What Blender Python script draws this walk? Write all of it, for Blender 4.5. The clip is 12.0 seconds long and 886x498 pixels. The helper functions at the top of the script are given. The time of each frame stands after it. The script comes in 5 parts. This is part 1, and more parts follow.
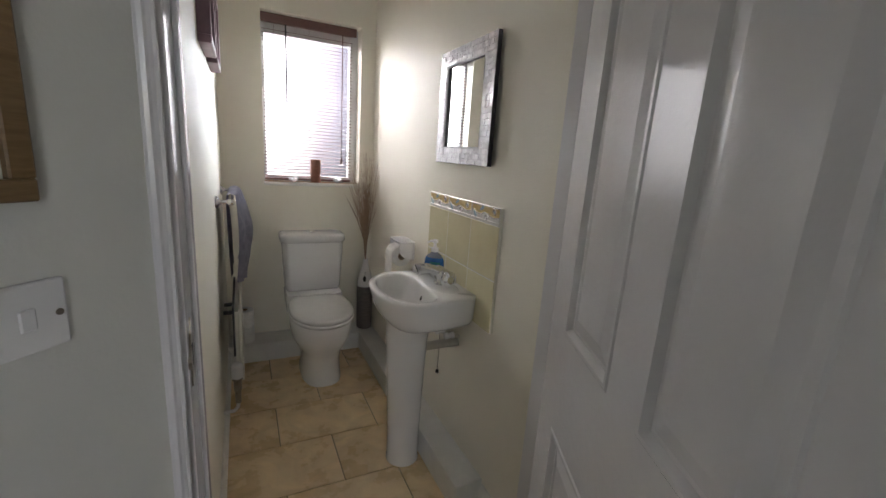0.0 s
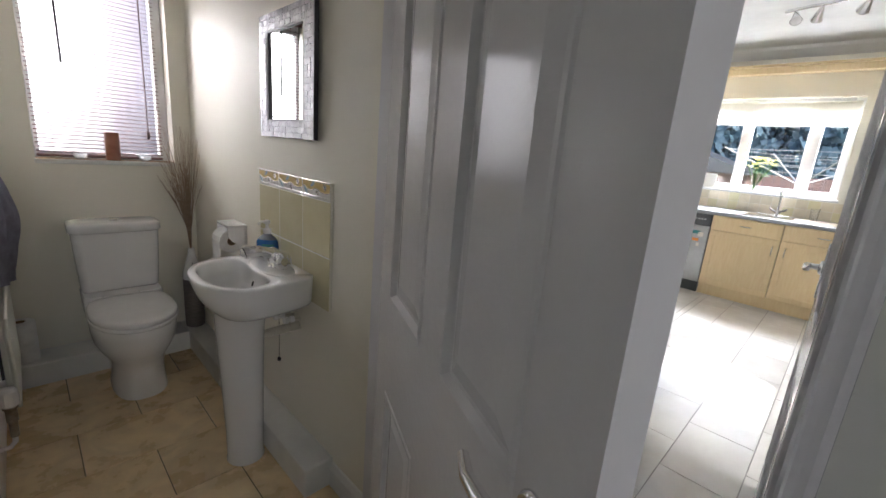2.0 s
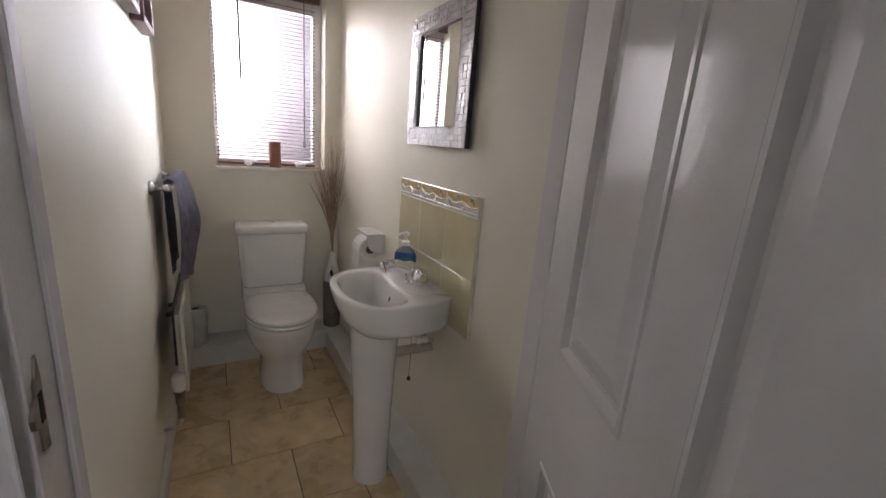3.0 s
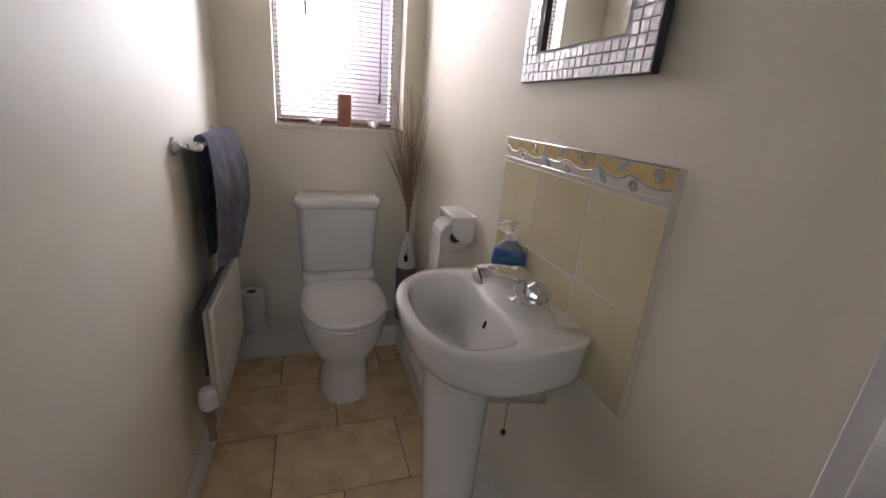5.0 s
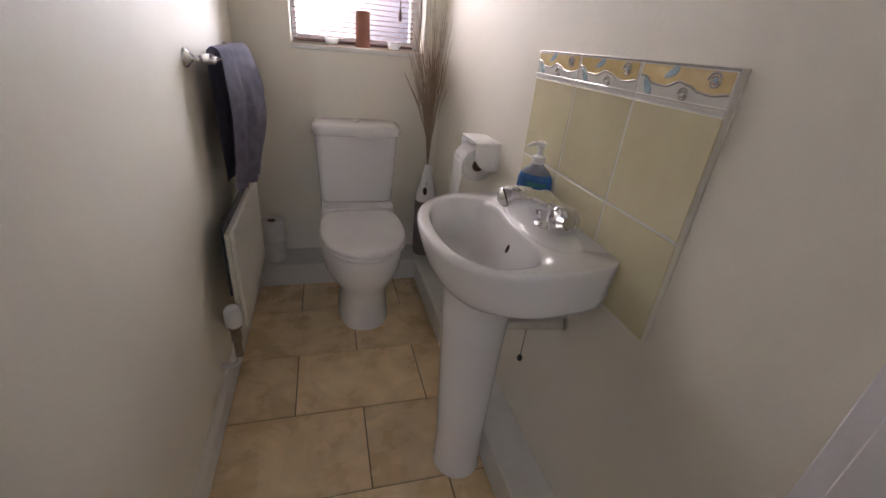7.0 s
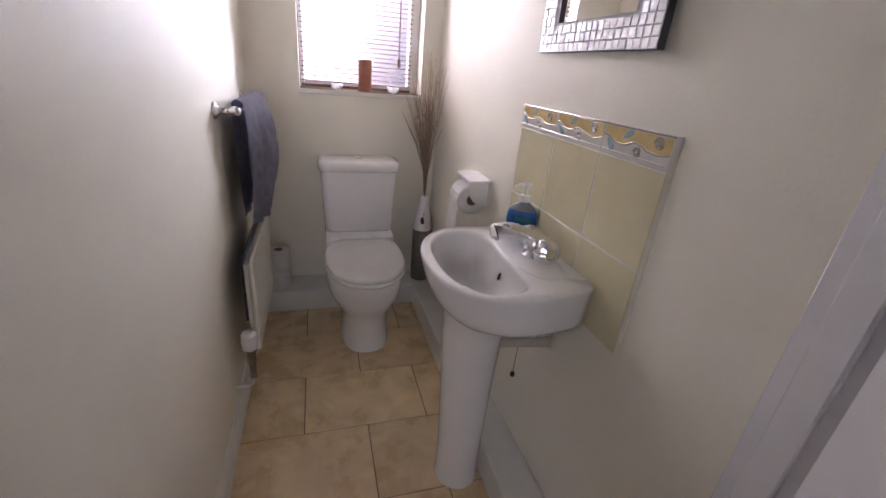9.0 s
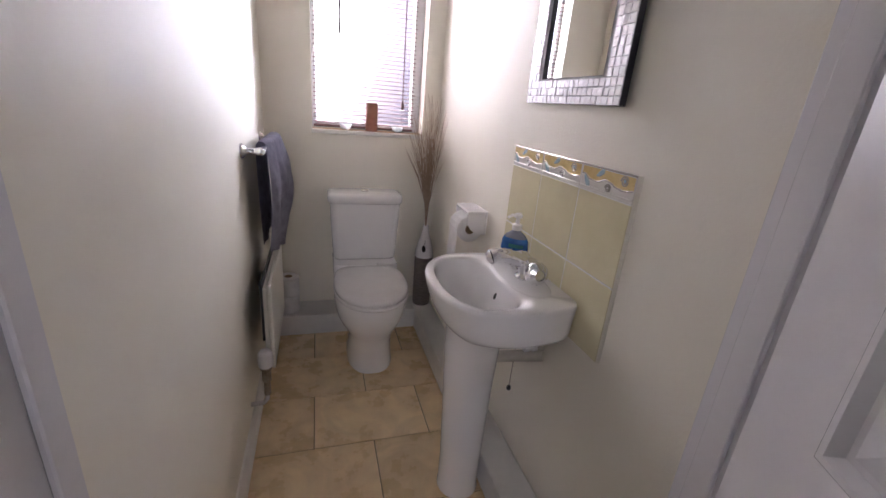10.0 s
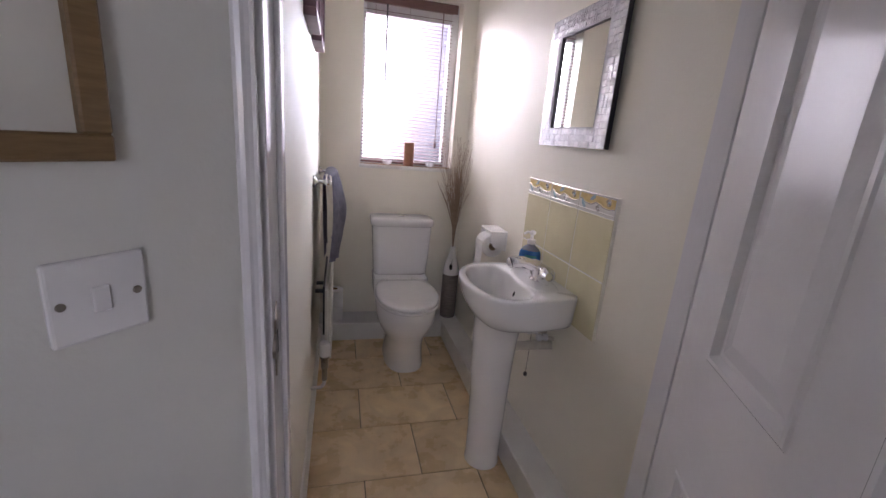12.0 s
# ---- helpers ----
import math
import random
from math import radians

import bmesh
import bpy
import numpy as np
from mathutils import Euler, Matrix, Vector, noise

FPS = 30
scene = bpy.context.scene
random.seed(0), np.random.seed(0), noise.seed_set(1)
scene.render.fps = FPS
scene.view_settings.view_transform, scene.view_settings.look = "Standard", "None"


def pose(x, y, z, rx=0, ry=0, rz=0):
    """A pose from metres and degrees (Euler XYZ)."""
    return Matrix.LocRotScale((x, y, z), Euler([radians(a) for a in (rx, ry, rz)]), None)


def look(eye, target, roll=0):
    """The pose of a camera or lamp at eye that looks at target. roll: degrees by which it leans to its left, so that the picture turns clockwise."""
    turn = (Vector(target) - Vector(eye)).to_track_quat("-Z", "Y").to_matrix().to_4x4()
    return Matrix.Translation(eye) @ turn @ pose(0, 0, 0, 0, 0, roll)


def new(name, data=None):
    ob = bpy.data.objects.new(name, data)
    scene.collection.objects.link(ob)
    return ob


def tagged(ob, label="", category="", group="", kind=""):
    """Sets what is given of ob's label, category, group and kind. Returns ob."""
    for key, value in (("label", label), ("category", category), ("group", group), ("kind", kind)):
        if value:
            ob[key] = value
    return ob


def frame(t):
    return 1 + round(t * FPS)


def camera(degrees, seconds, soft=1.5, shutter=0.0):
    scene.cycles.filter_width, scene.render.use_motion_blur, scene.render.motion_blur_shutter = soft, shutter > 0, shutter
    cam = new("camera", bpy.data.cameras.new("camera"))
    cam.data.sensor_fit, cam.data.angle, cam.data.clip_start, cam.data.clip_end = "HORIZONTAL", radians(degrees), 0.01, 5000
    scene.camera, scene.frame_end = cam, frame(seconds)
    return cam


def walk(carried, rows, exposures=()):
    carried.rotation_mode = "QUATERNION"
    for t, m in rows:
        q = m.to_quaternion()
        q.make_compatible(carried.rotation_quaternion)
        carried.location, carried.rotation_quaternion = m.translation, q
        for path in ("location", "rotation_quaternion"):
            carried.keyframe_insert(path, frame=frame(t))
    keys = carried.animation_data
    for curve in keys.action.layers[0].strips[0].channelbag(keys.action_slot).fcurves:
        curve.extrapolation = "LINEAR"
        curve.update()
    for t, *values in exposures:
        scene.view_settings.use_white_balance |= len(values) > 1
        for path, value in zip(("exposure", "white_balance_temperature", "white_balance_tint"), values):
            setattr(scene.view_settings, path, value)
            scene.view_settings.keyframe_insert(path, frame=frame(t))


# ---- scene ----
cam = camera(94.0, 12.0)
PATH = [
    (0, (0.119, 0.24, 1.32), (0.982, 1.99, 0.883), 3.9),
    (0.5, (0.127, 0.176, 1.297), (1.108, 1.869, 0.881), 4.2),
    (1, (0.164, 0.14, 1.295), (1.408, 1.653, 0.89), 4.7),
    (1.5, (0.197, 0.133, 1.296), (1.638, 1.448, 0.857), 5.0),
    (2, (0.184, 0.177, 1.301), (1.585, 1.526, 0.834), 4.8),
    (2.5, (0.183, 0.257, 1.306), (1.347, 1.81, 0.821), 4.4),
    (3, (0.221, 0.404, 1.299), (1.18, 2.091, 0.815), 4.6),
    (3.2, (0.24, 0.485, 1.299), (1.138, 2.205, 0.814), 4.6),
    (5, (0.373, 0.921, 1.218), (0.984, 2.714, 0.576), 4.6),
    (5.5, (0.374, 0.95, 1.184), (0.949, 2.718, 0.446), 4.9),
    (6, (0.373, 0.947, 1.163), (0.918, 2.691, 0.349), 5.2),
    (6.5, (0.367, 0.939, 1.155), (0.901, 2.658, 0.283), 5.4),
    (7, (0.367, 0.932, 1.159), (0.893, 2.641, 0.263), 5.5),
    (9, (0.314, 0.824, 1.231), (0.876, 2.572, 0.439), 5.2),
    (9.5, (0.278, 0.747, 1.254), (0.851, 2.52, 0.526), 5.1),
    (10, (0.264, 0.696, 1.268), (0.837, 2.495, 0.61), 4.9),
    (10.5, (0.241, 0.655, 1.284), (0.831, 2.473, 0.693), 4.9),
    (11, (0.215, 0.608, 1.295), (0.789, 2.445, 0.753), 4.7),
    (11.5, (0.18, 0.504, 1.298), (0.685, 2.368, 0.78), 4.7),
    (12, (0.122, 0.372, 1.29), (0.612, 2.24, 0.773), 4.7),
]
EXPOSURES = [(0, 1.95, 6350, 13), (1.5, 1.76, 6150, 13), (3, 1.88, 6480, 19), (5, 1.86, 6480, 22), (5.5, 1.86, 6480, 22), (7, 2.12, 6420, 24), (9, 2.30, 6190, 28), (10.5, 2.32, 6130, 27), (12, 2.22, 6080, 28)]
walk(cam, [(t, look(eye, target, roll)) for t, eye, target, roll in PATH], EXPOSURES)

# ---------------------------------------------------------------- world and light
world = bpy.data.worlds.new("world")
scene.world = world
world.use_nodes = True
wn = world.node_tree.nodes
sky = wn.new("ShaderNodeTexSky")
sky.sky_type, sky.sun_disc = "NISHITA", False
sky.sun_elevation, sky.sun_rotation = radians(36), radians(211)
wn["Background"].inputs["Strength"].default_value = 0.15
world.node_tree.links.new(sky.outputs["Color"], wn["Background"].inputs["Color"])


def sun_lamp():
    lamp = bpy.data.lights.new("sun", "SUN")
    lamp.energy, lamp.angle, lamp.color = 3.6, radians(1.0), (1.0, 0.95, 0.88)
    ob = new("sun", lamp)
    ob.matrix_world = look((0.4, -4.1, 4.2), (3.4, 0.9, 0.0))


def area_lamp(name, eye, target, w, h, power, colour):
    lamp = bpy.data.lights.new(name, "AREA")
    lamp.shape, lamp.size, lamp.size_y, lamp.energy, lamp.color = "RECTANGLE", w, h, power, colour
    ob = new(name, lamp)
    ob.matrix_world = look(eye, target)


sun_lamp()
area_lamp("daylight_toilet_window", (1.40, 4.15, 2.0), (0.2, 2.0, 0.6), 0.65, 1.3, 31, (0.90, 0.955, 1.0))
area_lamp("daylight_toilet_window_side", (-0.24, 4.2, 2.1), (0.8, 2.0, 0.7), 0.55, 1.3, 26, (1.0, 0.955, 0.935))
area_lamp("daylight_kitchen_window", (6.9, 1.0, 2.9), (4.2, 0.8, 0.6), 1.8, 1.0, 250, (0.93, 0.97, 1.0))
# side fill for the kitchen, set in an added door out of view
area_lamp("kitchen_side_fill", (2.0, -1.62, 1.75), (2.4, 1.0, 0.7), 0.7, 0.5, 7, (0.95, 0.98, 1.0))
# fill for the dim hall, shone through an added window out of view
area_lamp("hall_fill_light", (-0.05, -1.29, 1.45), (0.2, 2.0, 0.9), 0.5, 1.0, 0.9, (0.97, 0.98, 1.0))

# ---------------------------------------------------------------- materials


def material(name, colour, rough=0.5, metal=0.0, colour2=None, scale=8.0, bump=0.0, bump_scale=60.0,
             coat=0.0, alpha_glass=False, vary=0.0, streak=None, detail=6.0, spec=0.5, rough2=None, mottle=0.0, mottle_scale=2.2):
    """Principled surface with two scales of noise for colour, roughness and relief."""
    m = bpy.data.materials.new(name)
    m.use_nodes = True
    n, l = m.node_tree.nodes, m.node_tree.links
    b = n["Principled BSDF"]
    b.inputs["Roughness"].default_value, b.inputs["Metallic"].default_value = rough, metal
    b.inputs["Coat Weight"].default_value, b.inputs["Coat Roughness"].default_value = coat, 0.06
    b.inputs["Specular IOR Level"].default_value = spec
    co = n.new("ShaderNodeTexCoord")
    mp = n.new("ShaderNodeMapping")
    l.new(co.outputs["Object"], mp.inputs["Vector"])
    info = n.new("ShaderNodeObjectInfo")
    if vary:                                        # each piece cut from another place of the pattern
        shift = n.new("ShaderNodeVectorMath")
        shift.operation = "MULTIPLY"
        shift.inputs[1].default_value = (31.0, 47.0, 23.0)
        l.new(info.outputs["Random"], shift.inputs[0])
        l.new(shift.outputs["Vector"], mp.inputs["Location"])
    if streak:
        mp.inputs["Scale"].default_value = streak
    c1 = (*colour, 1)
    c2 = (*(colour2 or tuple(c * 0.88 for c in colour)), 1)
    tex = n.new("ShaderNodeTexNoise")
    tex.inputs["Scale"].default_value, tex.inputs["Detail"].default_value = scale, detail
    tex.inputs["Roughness"].default_value = 0.6
    l.new(mp.outputs["Vector"], tex.inputs["Vector"])
    ramp = n.new("ShaderNodeValToRGB")
    ramp.color_ramp.elements[0].position, ramp.color_ramp.elements[1].position = 0.34, 0.68
    ramp.color_ramp.elements[0].color, ramp.color_ramp.elements[1].color = c2, c1
    l.new(tex.outputs["Fac"], ramp.inputs["Fac"])
    out = ramp.outputs["Color"]
    if mottle:                                      # broad clouds and worn veins over the finer grain
        cloud, cr, mul = n.new("ShaderNodeTexNoise"), n.new("ShaderNodeMapRange"), n.new("ShaderNodeMix")
        cloud.inputs["Scale"].default_value, cloud.inputs["Detail"].default_value = mottle_scale, 3
        cloud.inputs["Distortion"].default_value = 1.6
        l.new(mp.outputs["Vector"], cloud.inputs["Vector"])
        cr.inputs["From Min"].default_value, cr.inputs["From Max"].default_value = 0.36, 0.64
        cr.inputs["To Min"].default_value, cr.inputs["To Max"].default_value = 1 - mottle, 1.0
        l.new(cloud.outputs["Fac"], cr.inputs["Value"])
        mul.data_type, mul.blend_type = "RGBA", "MULTIPLY"
        mul.inputs["Factor"].default_value = 1.0
        l.new(out, mul.inputs["A"])
        l.new(cr.outputs["Result"], mul.inputs["B"])
        out = mul.outputs["Result"]
    if vary:
        hsv = n.new("ShaderNodeHueSaturation")
        rng = n.new("ShaderNodeMapRange")
        rng.inputs["To Min"].default_value, rng.inputs["To Max"].default_value = 1 - vary, 1 + vary
        l.new(info.outputs["Random"], rng.inputs["Value"])
        l.new(rng.outputs["Result"], hsv.inputs["Value"])
        l.new(out, hsv.inputs["Color"])
        out = hsv.outputs["Color"]
    l.new(out, b.inputs["Base Color"])
    if rough2 is not None:
        r2 = n.new("ShaderNodeMapRange")
        r2.inputs["To Min"].default_value, r2.inputs["To Max"].default_value = rough, rough2
        l.new(tex.outputs["Fac"], r2.inputs["Value"])
        l.new(r2.outputs["Result"], b.inputs["Roughness"])
    if bump:
        fine = n.new("ShaderNodeTexNoise")
        fine.inputs["Scale"].default_value, fine.inputs["Detail"].default_value = bump_scale, 4
        l.new(mp.outputs["Vector"], fine.inputs["Vector"])
        bp = n.new("ShaderNodeBump")
        bp.inputs["Strength"].default_value, bp.inputs["Distance"].default_value = bump, 0.004
        l.new(fine.outputs["Fac"], bp.inputs["Height"])
        l.new(bp.outputs["Normal"], b.inputs["Normal"])
    if alpha_glass:
        b.inputs["Transmission Weight"].default_value = 1.0
        b.inputs["IOR"].default_value = 1.45
    return m


def glow(name, colour, strength):
    m = bpy.data.materials.new(name)
    m.use_nodes = True
    n = m.node_tree.nodes
    e = n.new("ShaderNodeEmission")
    e.inputs["Color"].default_value, e.inputs["Strength"].default_value = (*colour, 1), strength
    m.node_tree.links.new(e.outputs["Emission"], n["Material Output"].inputs["Surface"])
    return m


M = dict(
    wall=material("cream wall paint", (0.865, 0.825, 0.722), 0.5, colour2=(0.835, 0.795, 0.688), scale=2.5, bump=0.12, bump_scale=140),
    hallwall=material("off-white hall paint", (0.74, 0.73, 0.68), 0.6, colour2=(0.69, 0.68, 0.63), scale=2.5, bump=0.12, bump_scale=140),
    ceil=material("white ceiling paint", (0.88, 0.88, 0.87), 0.8, scale=3, bump=0.1, bump_scale=120),
    gloss=material("white gloss paint", (0.82, 0.80, 0.81), 0.09, colour2=(0.79, 0.77, 0.78), scale=5, bump=0.13, bump_scale=55, spec=0.34, rough2=0.15),
    satin=material("white satin trim", (0.80, 0.79, 0.75), 0.3, scale=6, bump=0.06, bump_scale=70),
    tile=material("travertine floor tile", (0.88, 0.69, 0.43), 0.2, colour2=(0.77, 0.56, 0.315), scale=7, bump=0.06, bump_scale=35, vary=0.06, detail=8, rough2=0.36, mottle=0.14, mottle_scale=6),
    # paler copy of the tile above, the brighter rooms' light put into its colour
    ktile=material("floor tile lightened for daylight", (0.76, 0.735, 0.70), 0.14, colour2=(0.69, 0.66, 0.615), scale=5, bump=0.08, bump_scale=35, vary=0.04, detail=9, rough2=0.3, mottle=0.06),
    kgrout=material("pale grey floor grout", (0.36, 0.345, 0.315), 0.9, scale=30, bump=0.3),
    grout=material("dark beige grout", (0.22, 0.17, 0.11), 0.9, scale=30, bump=0.3),
    ceramic=material("white glazed ceramic", (0.88, 0.865, 0.855), 0.07, colour2=(0.86, 0.845, 0.835), scale=3, coat=0.3),
    plastic=material("white moulded plastic", (0.86, 0.845, 0.835), 0.22, scale=4, bump=0.02),
    chrome=material("polished chrome", (0.82, 0.82, 0.83), 0.08, 1.0, scale=20, rough2=0.14),
    steel=material("worn steel", (0.42, 0.38, 0.33), 0.32, 1.0, colour2=(0.25, 0.21, 0.17), scale=40, bump=0.2, bump_scale=90),
    dark=material("black void", (0.012, 0.012, 0.012), 0.6, scale=20),
    towel=material("slate grey cotton terry", (0.40, 0.385, 0.475), 0.95, colour2=(0.29, 0.28, 0.35), scale=30, bump=1.0, bump_scale=330),
    paper=material("white tissue paper", (0.83, 0.82, 0.80), 0.95, scale=25, bump=0.3, bump_scale=160),
    card=material("brown cardboard", (0.30, 0.21, 0.13), 0.9, scale=30),
    radiator=material("cream radiator enamel", (0.79, 0.77, 0.68), 0.3, scale=5, bump=0.04),
    blind=material("plum brown stained slat", (0.21, 0.115, 0.10), 0.38, colour2=(0.13, 0.07, 0.065), scale=30, streak=(0.6, 20, 20), vary=0.1),
    upvc=material("white upvc", (0.80, 0.80, 0.80), 0.25, scale=6),
    sillwood=material("tan wooden sill", (0.52, 0.35, 0.18), 0.35, colour2=(0.40, 0.25, 0.12), scale=25, streak=(0.5, 8, 8), bump=0.1),
    glass=material("clear glass", (1, 1, 1), 0.0, alpha_glass=True),
    pressed=material("clear pressed glass", (0.95, 0.95, 0.95), 0.08, alpha_glass=True),
    candle=material("terracotta wax", (0.36, 0.15, 0.095), 0.45, colour2=(0.28, 0.10, 0.06), scale=20, bump=0.2, bump_scale=60),
    splash=material("pale green glazed tile", (0.72, 0.66, 0.44), 0.09, colour2=(0.67, 0.61, 0.39), scale=9, coat=0.3, vary=0.04, bump=0.03, bump_scale=30),
    band=material("white glazed border tile", (0.74, 0.72, 0.66), 0.12, colour2=(0.68, 0.65, 0.58), scale=14, coat=0.3),
    ochre=material("ochre glaze", (0.72, 0.56, 0.27), 0.14, colour2=(0.62, 0.45, 0.19), scale=30, coat=0.3),
    leafglaze=material("blue green glaze", (0.36, 0.48, 0.52), 0.12, colour2=(0.27, 0.39, 0.44), scale=30, coat=0.3),
    relief=material("pewter relief line", (0.52, 0.48, 0.42), 0.16, 0.3, scale=30, coat=0.3),
    seal=material("cream edge sealant", (0.80, 0.76, 0.64), 0.45, scale=12, bump=0.1),
    pipepaint=material("cream painted pipe", (0.56, 0.52, 0.44), 0.4, colour2=(0.46, 0.42, 0.35), scale=20, bump=0.1),
    wgrout=material("white wall grout", (0.74, 0.73, 0.69), 0.8, scale=40, bump=0.2),
    mosaic=material("silver pearl mosaic", (0.82, 0.81, 0.84), 0.16, 0.35, colour2=(0.66, 0.65, 0.69), scale=60, bump=0.6, bump_scale=80, vary=0.12),
    mback=material("dark mirror edge", (0.045, 0.045, 0.055), 0.35, scale=20),
    mbed=material("grey mosaic grout", (0.40, 0.40, 0.42), 0.7, scale=40),
    mirror=material("mirror", (0.92, 0.93, 0.92), 0.0, 1.0, colour2=(0.92, 0.93, 0.92)),
    vase=material("grey brown ribbed pottery", (0.23, 0.195, 0.18), 0.6, colour2=(0.15, 0.125, 0.115), scale=30, bump=0.4, bump_scale=90, streak=(1, 1, 6)),
    twig=material("dried brown twig", (0.42, 0.305, 0.22), 0.85, colour2=(0.28, 0.19, 0.13), scale=30),
    soapblue=material("blue bottle label", (0.02, 0.07, 0.27), 0.25, colour2=(0.05, 0.19, 0.48), scale=18),
    soapclear=material("pale blue translucent soap bottle", (0.27, 0.29, 0.33), 0.10, colour2=(0.17, 0.20, 0.26), scale=9, coat=0.5),
    teal=material("teal print", (0.02, 0.22, 0.24), 0.3, scale=20),
    mauve=material("mauve painted box frame", (0.27, 0.16, 0.20), 0.4, colour2=(0.20, 0.115, 0.145), scale=14),
    mount=material("cream picture mount", (0.72, 0.69, 0.62), 0.7, scale=5),
    oak=material("oak picture frame", (0.23, 0.145, 0.065), 0.4, colour2=(0.165, 0.10, 0.04), scale=22, streak=(1, 1, 8), bump=0.1),
    print=material("grey art print", (0.35, 0.33, 0.32), 0.6, colour2=(0.12, 0.11, 0.12), scale=7),
    maple=material("pale maple cabinet", (0.74, 0.58, 0.345), 0.35, colour2=(0.69, 0.52, 0.295), scale=14, streak=(4, 4, 0.6), vary=0.03, bump=0.04),
    worktop=material("grey speckled laminate", (0.42, 0.43, 0.45), 0.22, colour2=(0.30, 0.31, 0.33), scale=120),
    silver=material("silver appliance enamel", (0.47, 0.48, 0.50), 0.3, 0.6, scale=8),
    charcoal=material("charcoal plastic", (0.055, 0.058, 0.065), 0.35, scale=12),
    ktileA=material("cream wall tile", (0.75, 0.67, 0.52), 0.2, scale=12, vary=0.1),
    roller=material("cream roller blind", (0.76, 0.73, 0.64), 0.8, scale=10, bump=0.1, bump_scale=200),
    orange=material("orange peel", (0.75, 0.27, 0.03), 0.45, colour2=(0.62, 0.19, 0.02), scale=14, bump=0.3, bump_scale=200, vary=0.12),
    banana=material("yellow fruit skin", (0.72, 0.52, 0.06), 0.45, scale=14),
    black=material("black plastic", (0.02, 0.02, 0.022), 0.3, scale=12),
    petal=material("cream lily petal", (0.78, 0.72, 0.36), 0.6, colour2=(0.66, 0.62, 0.22), scale=20),
    stem=material("green stem", (0.09, 0.2, 0.05), 0.6, scale=20),
    leaf=material("dark garden foliage", (0.11, 0.185, 0.24), 0.85, colour2=(0.08, 0.14, 0.19), scale=4, bump=0.3, bump_scale=10, vary=0.3),
    grass=material("lawn grass", (0.075, 0.12, 0.035), 0.9, colour2=(0.05, 0.085, 0.025), scale=3, bump=0.5, bump_scale=40),
    fence=material("weathered fence board", (0.20, 0.13, 0.115), 0.8, colour2=(0.14, 0.09, 0.08), scale=6, streak=(5, 5, 0.7), vary=0.1, bump=0.2),
    wire=material("white plastic line", (0.36, 0.37, 0.38), 0.5),
    bulb=glow("lit spotlight bulb", (1.0, 0.93, 0.8), 7.0),
)



def sky_gradient():
    """A bright sky, whitest to one side and high up, duller over the neighbouring house and towards the ground."""
    m = glow("bright overcast sky", (1, 1, 1), 1.0)
    n, l = m.node_tree.nodes, m.node_tree.links
    co, sep, ramp = n.new("ShaderNodeTexCoord"), n.new("ShaderNodeSeparateXYZ"), n.new("ShaderNodeValToRGB")
    l.new(co.outputs["Generated"], sep.inputs["Vector"])
    l.new(sep.outputs["X"], ramp.inputs["Fac"])
    r = ramp.color_ramp
    r.elements[0].position, r.elements[1].position = 0.64, 0.96
    r.elements[0].color, r.elements[1].color = (1.0, 0.985, 0.985, 1), (0.075, 0.075, 0.095, 1)
    mid = r.elements.new(0.82)
    mid.color = (0.26, 0.235, 0.255, 1)
    low, mul = n.new("ShaderNodeMapRange"), n.new("ShaderNodeMix")
    low.inputs["From Min"].default_value, low.inputs["From Max"].default_value = 0.30, 0.52
    low.inputs["To Min"].default_value, low.inputs["To Max"].default_value = 0.13, 1.0
    l.new(sep.outputs["Z"], low.inputs["Value"])
    mul.data_type, mul.blend_type = "RGBA", "MULTIPLY"
    mul.inputs["Factor"].default_value = 1.0
    l.new(ramp.outputs["Color"], mul.inputs["A"])
    l.new(low.outputs["Result"], mul.inputs["B"])
    e = n["Emission"]
    e.inputs["Strength"].default_value = 1.9
    l.new(mul.outputs["Result"], e.inputs["Color"])
    return m


M["skyglow"] = sky_gradient()


def let_light_through(m, share, tint=(0.85, 0.83, 0.78)):
    """Thin cloth or leaf: part of the light that falls on its back comes through."""
    n, l = m.node_tree.nodes, m.node_tree.links
    t, mix = n.new("ShaderNodeBsdfTranslucent"), n.new("ShaderNodeMixShader")
    t.inputs["Color"].default_value = (*tint, 1)
    mix.inputs["Fac"].default_value = share
    l.new(n["Principled BSDF"].outputs["BSDF"], mix.inputs[1])
    l.new(t.outputs["BSDF"], mix.inputs[2])
    l.new(mix.outputs["Shader"], n["Material Output"].inputs["Surface"])


let_light_through(M["roller"], 0.5)
let_light_through(M["pressed"], 0.5, (0.92, 0.92, 0.92))
let_light_through(M["leaf"], 0.45, (0.12, 0.24, 0.31))

# ---------------------------------------------------------------- mesh tools


def mesh_of(bm, mat, smooth=False, flat_angle=None):
    bmesh.ops.recalc_face_normals(bm, faces=bm.faces)
    me = bpy.data.meshes.new("mesh")
    if smooth:
        for f in bm.faces:
            f.smooth = True
        for e in bm.edges:
            if len(e.link_faces) == 2 and e.calc_face_angle(0) > radians(flat_angle or 40):
                e.smooth = False
    bm.to_mesh(me)
    bm.free()
    mats = mat if isinstance(mat, (list, tuple)) else [mat]
    for m in mats:
        me.materials.append(M[m] if isinstance(m, str) else m)
    return me


def part(name, bm, mat, parent=None, label="", smooth=False, flat_angle=None):
    me = bm if isinstance(bm, bpy.types.Mesh) else mesh_of(bm, mat, smooth, flat_angle)
    me.name = name
    ob = new(name, me)
    ob.parent = parent
    return tagged(ob, label)


